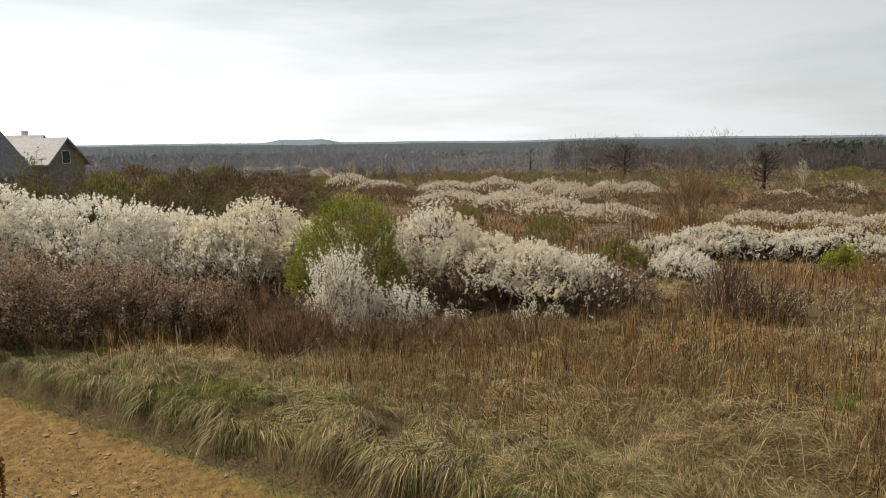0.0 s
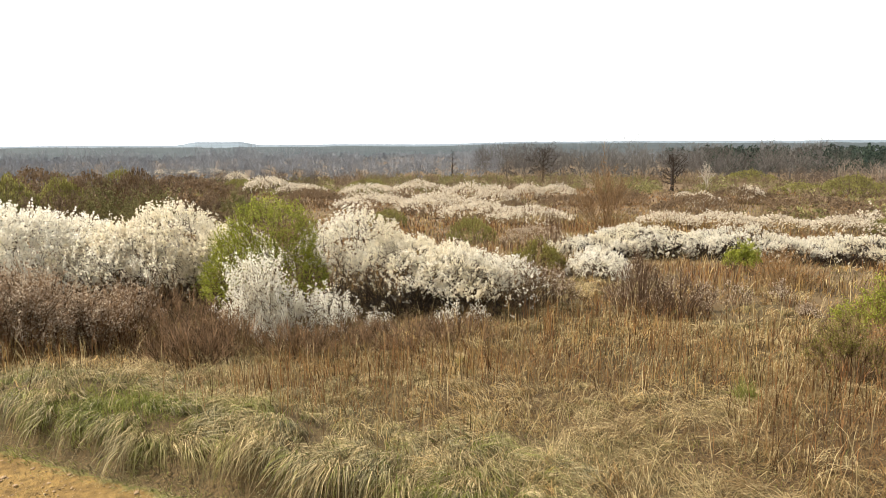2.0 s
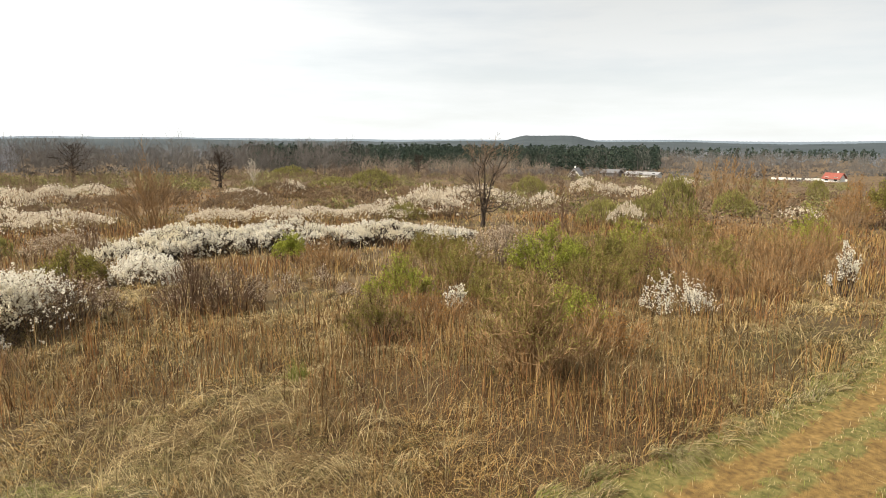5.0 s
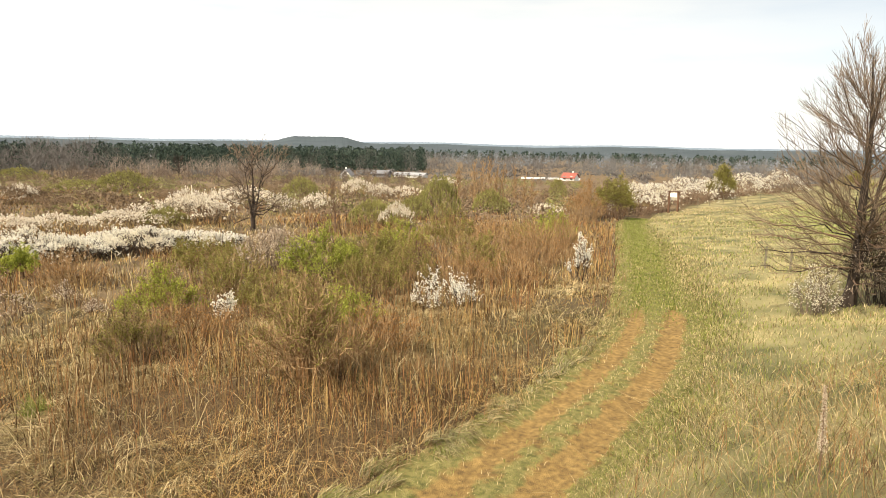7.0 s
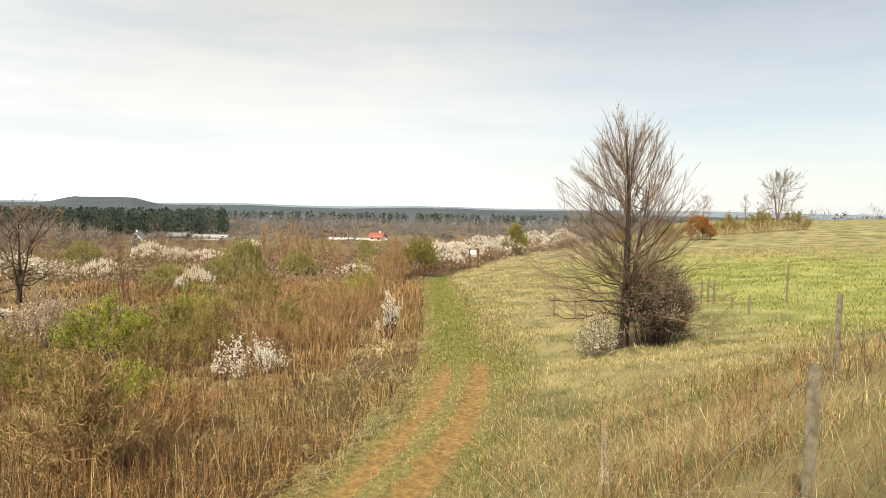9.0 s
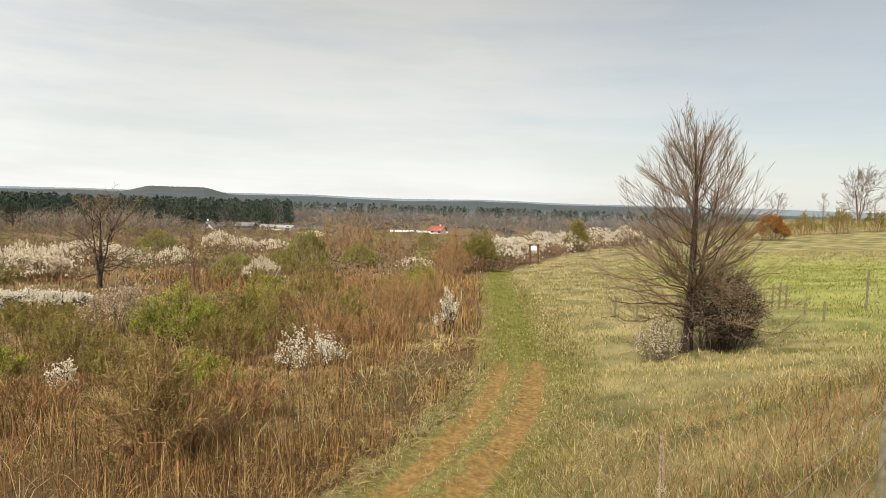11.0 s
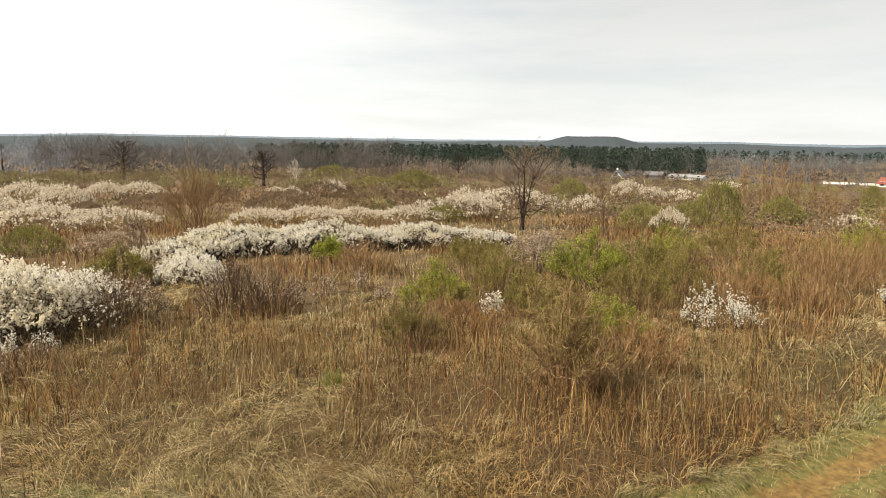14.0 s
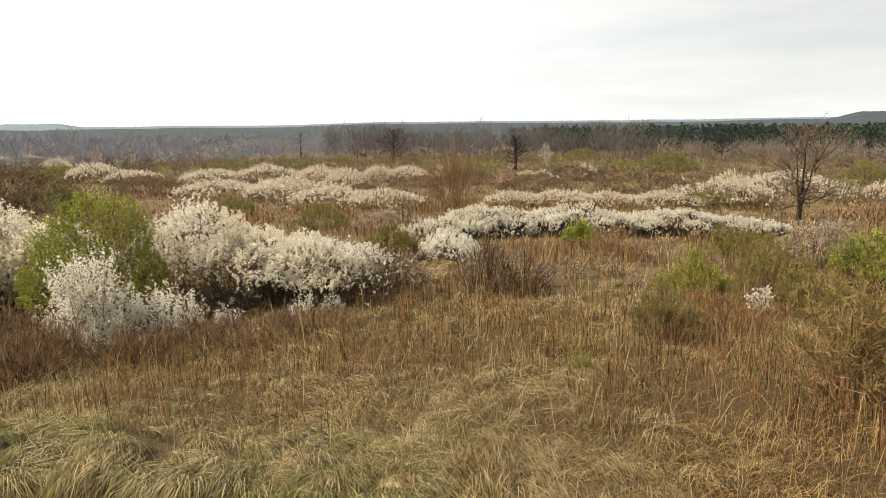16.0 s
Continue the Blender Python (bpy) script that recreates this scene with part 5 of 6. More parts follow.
brush("willow_scrub", -80, -34, 70, 240, 280, 1.6, 308, WILLOW_FAR, "budding yellow-green willow scrub", 80, 0.16)
brush("brown_scrub", -84, -50, 62, 250, 380, 1.5, 309, SCRUB_BROWN, "leafless brown scrub beyond the field", 70, 0.16)


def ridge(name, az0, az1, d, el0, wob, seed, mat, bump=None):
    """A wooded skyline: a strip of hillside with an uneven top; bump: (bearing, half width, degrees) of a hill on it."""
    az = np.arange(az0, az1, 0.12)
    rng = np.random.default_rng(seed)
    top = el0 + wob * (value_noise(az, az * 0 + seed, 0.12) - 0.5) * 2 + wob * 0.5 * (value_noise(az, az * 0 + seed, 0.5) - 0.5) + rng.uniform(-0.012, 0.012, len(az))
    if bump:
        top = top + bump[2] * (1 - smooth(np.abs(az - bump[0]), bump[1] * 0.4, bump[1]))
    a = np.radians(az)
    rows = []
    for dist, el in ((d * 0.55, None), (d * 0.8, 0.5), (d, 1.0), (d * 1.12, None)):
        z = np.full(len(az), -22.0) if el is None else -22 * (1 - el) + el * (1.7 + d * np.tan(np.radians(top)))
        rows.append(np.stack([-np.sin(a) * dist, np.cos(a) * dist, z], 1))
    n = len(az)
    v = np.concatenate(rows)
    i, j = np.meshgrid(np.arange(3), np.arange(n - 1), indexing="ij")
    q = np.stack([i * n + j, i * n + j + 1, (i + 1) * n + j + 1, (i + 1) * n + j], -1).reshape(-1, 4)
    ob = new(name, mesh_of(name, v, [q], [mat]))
    return tagged(ob, "long wooded ridge on the skyline, haze-tinted", "backdrop", kind="structure")


ridge("backdrop", -130, 60, 3200, 0.03, 0.10, 5, RIDGE_FAR_HAZED, (10.0, 3.5, 0.28))
ridge("backdrop", -100, 60, 2400, -0.12, 0.12, 6, RIDGE_NEAR_HAZED, (-56.8, 4.4, 0.52))
ridge("backdrop", -125, 60, 1300, -0.45, 0.10, 8, RIDGE_NEAR_HAZED)

# ---- buildings ----


def box_mesh(name, size, at, mat, bevel=0.0):
    bm = bmesh.new()
    bmesh.ops.create_cube(bm, size=1.0)
    for v in bm.verts:
        v.co = Vector((v.co.x * size[0] + at[0], v.co.y * size[1] + at[1], v.co.z * size[2] + at[2]))
    if bevel:
        bmesh.ops.bevel(bm, geom=list(bm.edges), offset=bevel, segments=2, affect="EDGES")
    me = bpy.data.meshes.new(name)
    bm.to_mesh(me)
    bm.free()
    me.materials.append(mat)
    return me


def gable_house(name, az, d, turn, long, deep, eaves, ridge_z, wall_mat, roof_mat, label, windows=(), chimney=False):
    """Walls with two gables, a roof of two thick slopes, a chimney, and windows (x along the gable side or long side, z, side)."""
    x, y, z = spot(az, d)
    thing = empty(name, x, y, z)
    thing.rotation_euler.z = radians(az + turn)
    L, D = long / 2, deep / 2
    v = [(-L, -D, -1), (L, -D, -1), (L, D, -1), (-L, D, -1), (-L, -D, eaves), (L, -D, eaves), (L, D, eaves), (-L, D, eaves), (-L, 0, ridge_z), (L, 0, ridge_z)]
    me = bpy.data.meshes.new("wall")
    me.from_pydata(v, [], [(0, 1, 5, 4), (2, 3, 7, 6), (1, 2, 6, 9, 5), (3, 0, 4, 8, 7), (4, 5, 9, 8), (6, 7, 8, 9)])
    me.materials.append(wall_mat)
    part("wall", me, thing)
    rise = ridge_z - eaves
    for side in (-1, 1):
        o = 0.5
        bm = bmesh.new()
        low, high = Vector((0, side * (D + o), eaves - o * rise / D + 0.05)), Vector((0, 0, ridge_z + 0.05))
        pts = [(-L - o, low), (L + o, low), (L + o, high), (-L - o, high)]
        a = [bm.verts.new((px, p.y, p.z)) for px, p in pts]
        b = [bm.verts.new((px, p.y, p.z + 0.22)) for px, p in pts]
        bm.faces.new(a), bm.faces.new(b)
        for i in range(4):
            bm.faces.new((a[i], a[(i + 1) % 4], b[(i + 1) % 4], b[i]))
        bmesh.ops.recalc_face_normals(bm, faces=bm.faces)
        me = bpy.data.meshes.new("roof")
        bm.to_mesh(me)
        bm.free()
        me.materials.append(roof_mat)
        part("roof", me, thing)
    if chimney:
        part("chimney", box_mesh("chimney", (0.5, 0.5, 1.2), (L * 0.3, 0.6, ridge_z + 0.2), wall_mat), thing)
    for wx, wz, side in windows:
        at, size = ((wx, -D - 0.02, wz), (1.1, 0.08, 1.3)) if side == "long" else ((L + 0.02, wx, wz), (0.08, 1.1, 1.3)) if side == "right" else ((-L - 0.02, wx, wz), (0.08, 1.1, 1.3))
        w = part("window", box_mesh("window", size, at, GLASS_DARK), thing, "dark window pane")
        part("frame", box_mesh("frame", (size[0] + 0.14, size[1] - 0.03, size[2] + 0.14) if side == "long" else (size[0] - 0.03, size[1] + 0.14, size[2] + 0.14), at, PLASTER), w)
    return tagged(thing, label, "house")


gable_house("house", 34.4, 74, 62, 9.0, 7.0, 5.6, 10.6, WOOD_GREY, SLATE, "grey weathered house with a steep dark gable roof", [(-1.5, 5.4, "left"), (1.5, 5.4, "left")])
gable_house("house", 31.2, 94, -34, 6.4, 5.6, 7.4, 9.75, PLASTER, ROOF_PALE, "pale plastered house under a light grey pitched roof", [(0, 7.6, "right"), (-1.6, 6.2, "long"), (1.4, 6.2, "long")], True)
gable_house("house", 29.5, 86, -40, 5.6, 5.8, 6.6, 9.1, WOOD_GREY, ROOF_PALE, "house with a grey gable and a light pitched roof", [(0, 7.2, "right"), (-1.4, 5.6, "long")])
gable_house("farmhouse", -59.3, 243, 72, 4.4, 4.2, 1.2, 3.3, PLASTER, SLATE, "small white farmhouse with a grey roof", [(0, 2.0, "left")], True)
gable_house("long_barn", -64.9, 258, -22, 12.5, 5.0, 1.1, 1.8, PLASTER, ROOF_PALE, "long low white barn with a pale roof", [(-5, 1.1, "long"), (0, 1.1, "long"), (5, 1.1, "long")])
gable_house("shed", -62.3, 255, -20, 6, 5.0, 1.6, 2.6, WOOD_GREY, SLATE, "low grey-roofed shed beside the barn", [(-2, 1.0, "long")])
gable_house("red_roofed_house", -78.9, 262, -25, 5.2, 4.4, 1.3, 2.9, PLASTER, RED_ROOF, "white farmhouse with a red tiled roof", [(-1.5, 1.1, "long"), (1.5, 1.1, "long")], True)
new_wall = spot(-77.2, 268)
garden_wall = new("garden_wall", box_mesh("garden_wall", (24, 0.35, 0.9), (0, 0, 0.35), PLASTER, 0.03))
garden_wall.location, garden_wall.rotation_euler.z = new_wall, radians(-74)
tagged(garden_wall, "long low white wall beside the red-roofed house", "wall")

# ---- fence ----


def fence_post(x, y, top, girth=0.10, label="square weathered wooden fence post", slim=False):
    z = float(height(x, y))
    me = box_mesh("fence_post", (girth, girth, top - z + 0.4), (0, 0, (top - z - 0.4) / 2), WOOD_POST, 0.008)
    ob = new("fence_post", me)
    ob.location = (x, y, z)
    ob.rotation_euler.z = radians(28)
    return tagged(ob, label, "fence post", "pasture fence")


POSTS = [(-0.82, 1.93, 0.45), (4.16, -2.02, 0.83), (9.2, -4.67, 0.65)]
for px, py, pz in POSTS:
    fence_post(px, py, pz, 0.08 if px < 0 else 0.056)


def wires():
    for drop in (0.06, 0.38, 0.70):
        cu = bpy.data.curves.new("fence_wire", "CURVE")
        cu.dimensions, cu.bevel_depth, cu.bevel_resolution = "3D", 0.0022, 1
        sp = cu.splines.new("POLY")
        line = [Vector((-7.0, 5.6, 0.35 - drop)), *[Vector((x, y, z - drop)) for x, y, z in POSTS], Vector((23.3, -10.0, -0.27 - drop))]
        pts = []
        for a, b in zip(line, line[1:]):
            for i in range(8):
                t = i / 8
                p = a.lerp(b, t)
                p.z -= 0.25 * t * (1 - t)
                pts.append(p)
        pts.append(line[-1])
        sp.points.add(len(pts) - 1)
        for p, q in zip(sp.points, pts):
            p.co = (*q, 1)
        cu.materials.append(WIRE)
        tagged(new("fence_wire", cu), "thin sagging galvanised fence wire between posts", "wire", "pasture fence")


wires()
slim = [(-89.5, 88, 1.1), (-90.4, 88, 1.1), (-91.4, 89, 1.1), (-92.3, 90, 1.1), (-93.2, 92, 1.1), (-94.1, 94, 1.1), (-113.2, 33.0, 1.75), (-107.0, 33.0, 1.15), (-107.5, 33.3, 1.2), (-107.95, 33.0, 1.1), (-110.6, 29.0, 0.8), (-109.3, 31.0, 0.55), (-95.0, 31.0, 1.0), (-96.8, 30.0, 0.9)]
for az, d, tall in slim:
    x, y, z = spot(az, d)
    fence_post(x, y, z + tall, 0.07, "slim grey fence post in the meadow")


def sign():
    x, y, z = spot(-87.6, 76.5)
    thing = empty("information_board", x, y, z)
    thing.rotation_euler.z = radians(-105)
    for sx in (-0.5, 0.5):
        part("post", box_mesh("post", (0.2, 0.2, 2.6), (sx, 0, 1.0), BROWN_PAINT, 0.01), thing)
    part("board", box_mesh("board", (0.72, 0.06, 0.5), (0.0, -0.14, 1.95), BOARD, 0.01), thing, "white printed board")
    part("roof", box_mesh("roof", (1.4, 0.4, 0.08), (0, 0, 2.34), BROWN_PAINT, 0.01), thing)
    return tagged(thing, "brown wooden information board with a white panel", "sign")


sign()

# ---- grasses ----


def scatter(rng, n, az0, az1, d0, d1, power=1.3):
    """Places thinning out with distance."""
    e = 2 - power
    d = (rng.uniform(d0 ** e, d1 ** e, n)) ** (1 / e)
    az = np.radians(rng.uniform(az0, az1, n))
    return -np.sin(az) * d, np.cos(az) * d, d


def grass(name, mat, label, x, y, tall, wide, lean, seed, droop=0.3):
    rng = np.random.default_rng(seed)
    roots = np.stack([x, y, height(x, y) - 0.02], 1)
    v, f = blades(rng, roots, tall, wide, lean, droop)
    ob = new(name, mesh_of(name, v, [f], [mat]))
    return tagged(ob, label, "grass", kind="stuff")


def field_grass():
    rng = np.random.default_rng(401)
    # straw in tufts, leaning all ways
    x, y, d = scatter(rng, 150000, -98, 42, 4.0, 70)
    s, _ = off_track(x, y)
    tuft = value_noise(x, y, 1.9)
    red = value_noise(x + 57, y + 11, 0.28) + 0.35 * np.exp(-((x - 1.0) / 6.0) ** 2 - ((y - 12.8) / 3.6) ** 2)
    ok = (s < np.where(x > 3, -0.95, -1.6)) & ((rng.uniform(0, 1, len(x)) < 0.3) | (s < -4.2) | (x > 3)) & (rng.uniform(0, 1, len(x)) < smooth(tuft, 0.15, 0.75)) & ((red < 0.62) | (rng.uniform(0, 1, len(x)) < 0.35))
    x, y, d, tuft = x[ok], y[ok], d[ok], tuft[ok]
    n = len(x)
    phi = value_noise(x, y, 0.7) * 12.0 + rng.normal(0, 1.2, n)
    tall = rng.uniform(0.05, 0.42, n) * (0.25 + 1.2 * tuft)
    lean = np.stack([np.cos(phi), np.sin(phi)], 1) * rng.uniform(0.1, 0.75, (n, 1))
    drift = 0.45 * np.exp(-((x - 6.9) / 2.2) ** 2 - ((y - 9.6) / 1.5) ** 2)  # grass laid flat by the wind
    pale = value_noise(x + 9, y - 40, 0.45) + drift + rng.uniform(-0.3, 0.3, n) > 0.58
    tall = tall * (1 - drift)
    wide = np.maximum(0.006, d * 0.0010) * rng.uniform(0.5, 1.5, n)
    olive = ~pale & (value_noise(x - 33, y + 5, 0.33) + rng.uniform(-0.25, 0.25, n) > 0.5)
    for name, mat, m, label in (("straw_grass", STRAW, ~pale & ~olive, "tangled dry straw-coloured field grass"), ("olive_grass", OLIVE_STRAW, olive, "dull olive half-dead field grass"), ("pale_grass", PALE_STRAW, pale, "flattened pale dead grass in drifts")):
        grass(name, mat, label, x[m], y[m], tall[m], wide[m], lean[m], 402, 0.5)
    # red-brown upright stems in stands
    x, y, d = scatter(rng, 120000, -98, 42, 5.0, 60)
    s, _ = off_track(x, y)
    red = value_noise(x + 57, y + 11, 0.28) * 0.6 + value_noise(x - 13, y + 44, 1.0) * 0.4
    red = red + 0.1 * smooth(x, 5, 9) * (1 - smooth(np.abs(s + 5), 3, 8)) + 0.2 * np.exp(-((x - 1.0) / 6.0) ** 2 - ((y - 13.2) / 3.0) ** 2) + 0.06 * smooth(d, 11, 16)
    ok = (s < np.where(x > 4, -1.0, -1.5)) & (rng.uniform(0, 1, len(x)) < smooth(red, 0.45, 0.72) * np.where(x > 4, smooth(-s, 1.0, 2.0), smooth(-s, 2.0, 5.0)) * np.maximum(0.3 + 0.7 * smooth(d, 8, 13), smooth(x, 7, 10)))
    x, y, d = x[ok], y[ok], d[ok]
    n = len(x)
    lean = rng.normal(0, 0.10, (n, 2)) * np.where(rng.uniform(0, 1, n) < 0.25, 3.2, 1.0)[:, None]
    tall = rng.uniform(0.25, 0.95, n) * (0.45 + 0.8 * value_noise(x, y, 1.1))
    bleached = rng.uniform(0, 1, n) < 0.42 + 0.4 * smooth(value_noise(x + 5, y + 22, 0.35), 0.5, 0.7)
    for mat, m, label in ((RED_STEM, ~bleached, "upright red-brown dead goldenrod stems"), (STRAW, bleached, "upright bleached dead goldenrod stems")):
        grass("goldenrod_stems", mat, label, x[m], y[m], tall[m], np.maximum(0.005, d[m] * 0.0009), lean[m], 403, 0.1)
    # rough grass out to the mounds
    x, y, d = scatter(rng, 42000, -86, 34, 40, 150, 1.0)
    s, _ = off_track(x, y)
    pick = value_noise(x, y, 0.12) + rng.uniform(-0.25, 0.25, len(x))
    for mat, m, label in ((RED_STEM, pick < 0.42, "far rough brown grass between the mounds"), (STRAW, (pick >= 0.42) & (pick < 0.68), "far rough dry grass between the mounds"), (OLIVE_STRAW, pick >= 0.68, "far rough olive grass between the mounds")):
        m = m & (s < -1.5)
        grass("rough_grass", mat, label, x[m], y[m], rng.uniform(0.15, 0.6, m.sum()), d[m] * 0.0011, rng.normal(0, 0.25, (m.sum(), 2)), 406, 0.3)
    # a few long pale stalks that stand clear
    x, y, d = scatter(rng, 6000, -98, 42, 6.0, 40)
    s, _ = off_track(x, y)
    ok = s < -2.2
    x, y, d = x[ok], y[ok], d[ok]
    n = len(x)
    grass("tall_stalks", PALE_STRAW, "single long pale grass stalks", x, y, rng.uniform(0.45, 0.95, n), np.maximum(0.006, d * 0.0008), rng.normal(0, 0.38, (n, 2)), 405, 0.1)
    # fresh blades between
    x, y, d = scatter(rng, 45000, -98, 42, 5.0, 40)
    s, _ = off_track(x, y)
    green = value_noise(x - 20, y + 70, 0.35)
    ok = (s < -1.2) & (rng.uniform(0, 1, len(x)) < smooth(green, 0.62, 0.85) * 0.7 + 0.35 * (s > -2.0) * (x > 1))
    x, y, d = x[ok], y[ok], d[ok]
    n = len(x)
    grass("green_grass", GREEN_GRASS, "short fresh green grass among the straw", x, y, rng.uniform(0.06, 0.22, n), np.maximum(0.006, d * 0.0008), rng.normal(0, 0.08, (n, 2)), 404)


field_grass()


def track_frame(u):
    """The track's middle line at x = u and the unit vector across it, uphill."""
    py = np.interp(u, TRACK[:, 0], TRACK[:, 1])
    gx, gy = np.interp(u, TRACK[:, 0], np.gradient(TRACK[:, 0])), np.interp(u, TRACK[:, 0], np.gradient(TRACK[:, 1]))
    g = np.hypot(gx, gy)
    return py, gy / g, -gx / g


def hanging_grass(name, mat, label, x, y, tall, wide, lean, drop, seed):
    rng = np.random.default_rng(seed)
    v, f = drapes(rng, np.stack([x, y, height(x, y) - 0.02], 1), tall, wide, lean, drop)
    return tagged(new(name, mesh_of(name, v, [f], [mat])), label, "grass", kind="stuff")


def tussocks(rng, cx, cy, aim, size, blades_each, spread, hang):
    """Blades of many tussocks, each combed one way: which tussock, roots, heights, leans and drops."""
    who = np.repeat(np.arange(len(cx)), blades_each)
    n = len(who)
    a, r = rng.uniform(0, 2 * np.pi, n), np.sqrt(rng.uniform(0, 1, n)) * 0.15 * size[who]
    turn = aim[who] + rng.normal(0, spread, n)
    reach = rng.uniform(0.35, 1.0, n) * 0.62 * size[who]
    lean = np.stack([np.cos(turn), np.sin(turn)], 1) * reach[:, None] + np.stack([np.cos(a), np.sin(a)], 1) * (0.10 * size[who])[:, None]
    tall = rng.uniform(0.10, 0.26, n) * size[who]
    return who, cx[who] + np.cos(a) * r, cy[who] + np.sin(a) * r, tall, lean, reach * rng.uniform(0.3, 1.0, n) * hang[who]


def bank_grass():
    """Tussocks of long grass combed over the edge of the cut bank, flatter ones on its back, a few on the track's lower edge."""
    rng = np.random.default_rng(411)
    edge, back, low = 140, 420, 110
    k = edge + back + low
    kind = np.repeat([0, 1, 2], [edge, back, low])
    u = np.concatenate([np.linspace(-15, 3.4, edge) + rng.normal(0, 0.08, edge), -15 + 16.6 * rng.uniform(0, 1, back) ** 0.9, rng.uniform(3.5, 17, low)])
    py, nx, ny = track_frame(u)
    off = np.concatenate([-1.88 - rng.uniform(0, 0.3, edge), -2.1 - rng.gamma(1.5, 0.75, back), -1.1 - rng.gamma(1.0, 0.2, low)])
    cx, cy = u + nx * off, py + ny * off
    size = rng.uniform(0.6, 1.3, k) * np.where(kind == 0, 0.85, np.where(kind == 1, 0.8, 0.6))
    comb = np.where(kind == 0, 0.55, 0.9) + (value_noise(cx + 40, cy, 0.9) * 2.4 - 1.2) * np.where(kind == 0, 0.8, 1.3) + rng.normal(0, 0.35, k)
    aim = np.arctan2(ny, nx) + comb
    moss = np.exp(-((cx + 3.5) / 1.1) ** 2 - ((cy - 10.1) / 0.6) ** 2) + 0.9 * np.exp(-((cx - 1.2) / 0.9) ** 2 - ((cy - 6.6) / 0.5) ** 2)
    size = size * (1 - 0.45 * np.minimum(1, moss))
    who, x, y, tall, lean, drop = tussocks(rng, cx, cy, aim, size, 80, 0.2, np.where(kind == 0, 0.8, 0.05))
    n = len(who)
    shade = rng.uniform(0, 1, k)
    green = rng.uniform(0, 1, n) < np.maximum(np.where(shade < 0.22, 0.4, 0.07), np.maximum(moss * 0.75, 0.22 * (kind == 2)))[who]
    pale = ~green & (rng.uniform(0, 1, n) < np.where(shade > 0.6, 0.7, 0.18)[who])
    wide = rng.uniform(0.006, 0.013, n)
    for name, mat, m, label in (("bank_grass", BANK_GRASS, ~green & ~pale, "long grey-green grass drooping over the bank"), ("bank_straw", PALE_STRAW, pale, "long bleached grass drooping over the bank"), ("bank_green_grass", GREEN_GRASS, green, "fresh green grass on the bank")):
        hanging_grass(name, mat, label, x[m], y[m], tall[m], wide[m], lean[m], drop[m], 412)


    # short green grass where the long grass is thin
    x, y = np.concatenate([rng.normal(-3.5, 0.9, 5000), rng.normal(1.2, 0.6, 3000)]), np.concatenate([rng.normal(10.1, 0.5, 5000), rng.normal(6.6, 0.4, 3000)])
    ok = off_track(x, y)[0] < -1.7
    x, y = x[ok], y[ok]
    grass("bank_green_grass", GREEN_GRASS, "low fresh green grass on the bank", x, y, rng.uniform(0.06, 0.17, len(x)), rng.uniform(0.006, 0.011, len(x)), rng.normal(0, 0.08, (len(x), 2)), 413)


bank_grass()


def laid_grass():
    """Tussocks of bleached grass that the winter has laid flat, each combed its own way."""
    rng = np.random.default_rng(415)
    x, y, d = scatter(rng, 4200, -90, 30, 5.5, 26, 1.1)
    s, _ = off_track(x, y)
    drift = 0.4 * np.exp(-((x - 6.9) / 2.4) ** 2 - ((y - 9.6) / 1.8) ** 2)
    ok = (s < np.where(x > 3, -1.3, np.where(x > 0.5, -2.2, -3.6))) & (value_noise(x + 9, y - 40, 0.45) + drift + rng.uniform(-0.15, 0.15, len(x)) > 0.47)
    cx, cy, cd = x[ok][:1500], y[ok][:1500], d[ok][:1500]
    k = len(cx)
    size = rng.uniform(0.6, 1.25, k)
    aim = value_noise(cx, cy, 0.4) * 8.0 + rng.normal(0, 0.5, k)
    who, x, y, tall, lean, drop = tussocks(rng, cx, cy, aim, size, 34, 0.3, np.zeros(k))
    wide = np.maximum(0.005, cd * 0.0009)[who] * rng.uniform(0.6, 1.3, len(who))
    shade = rng.uniform(0, 1, k)[who] + rng.uniform(-0.15, 0.15, len(who))
    for mat, m in ((PALE_STRAW, shade < 0.5), (STRAW, (shade >= 0.5) & (shade < 0.8)), (OLIVE_STRAW, shade >= 0.8)):
        hanging_grass("laid_grass", mat, "tussocks of bleached grass laid flat by winter", x[m], y[m], tall[m] * 0.8, wide[m], lean[m], drop[m], 416)


laid_grass()


def mat_of_straw():
    """The tangle of fallen stalks that covers the near field."""
    rng = np.random.default_rng(418)
    x, y, d = scatter(rng, 70000, -88, 34, 5.0, 20, 0.7)
    s, _ = off_track(x, y)
    ok = (s < np.where(x > 3, -1.1, np.where(x > 0.5, -2.0, -3.2))) & (rng.uniform(0, 1, len(x)) < 0.15 + 1.1 * value_noise(x, y, 0.8))
    x, y, d = x[ok], y[ok], d[ok]
    n = len(x)
    phi = value_noise(x, y, 0.45) * 9.0 + rng.normal(0, 0.8, n)
    lean = np.stack([np.cos(phi), np.sin(phi)], 1) * rng.uniform(0.2, 0.75, (n, 1))
    tall = rng.uniform(0.03, 0.22, n)
    wide = np.maximum(0.0045, d * 0.0008) * rng.uniform(0.6, 1.3, n)
    pick = value_noise(x + 70, y, 0.5) + rng.uniform(-0.4, 0.4, n)
    for mat, m in ((STRAW, pick < 0.45), (PALE_STRAW, (pick >= 0.45) & (pick < 0.74)), (OLIVE_STRAW, pick >= 0.74)):
        hanging_grass("fallen_straw", mat, "fallen dry stalks matted over the field", x[m], y[m], tall[m], wide[m], lean[m], np.zeros(m.sum()), 419)


mat_of_straw()


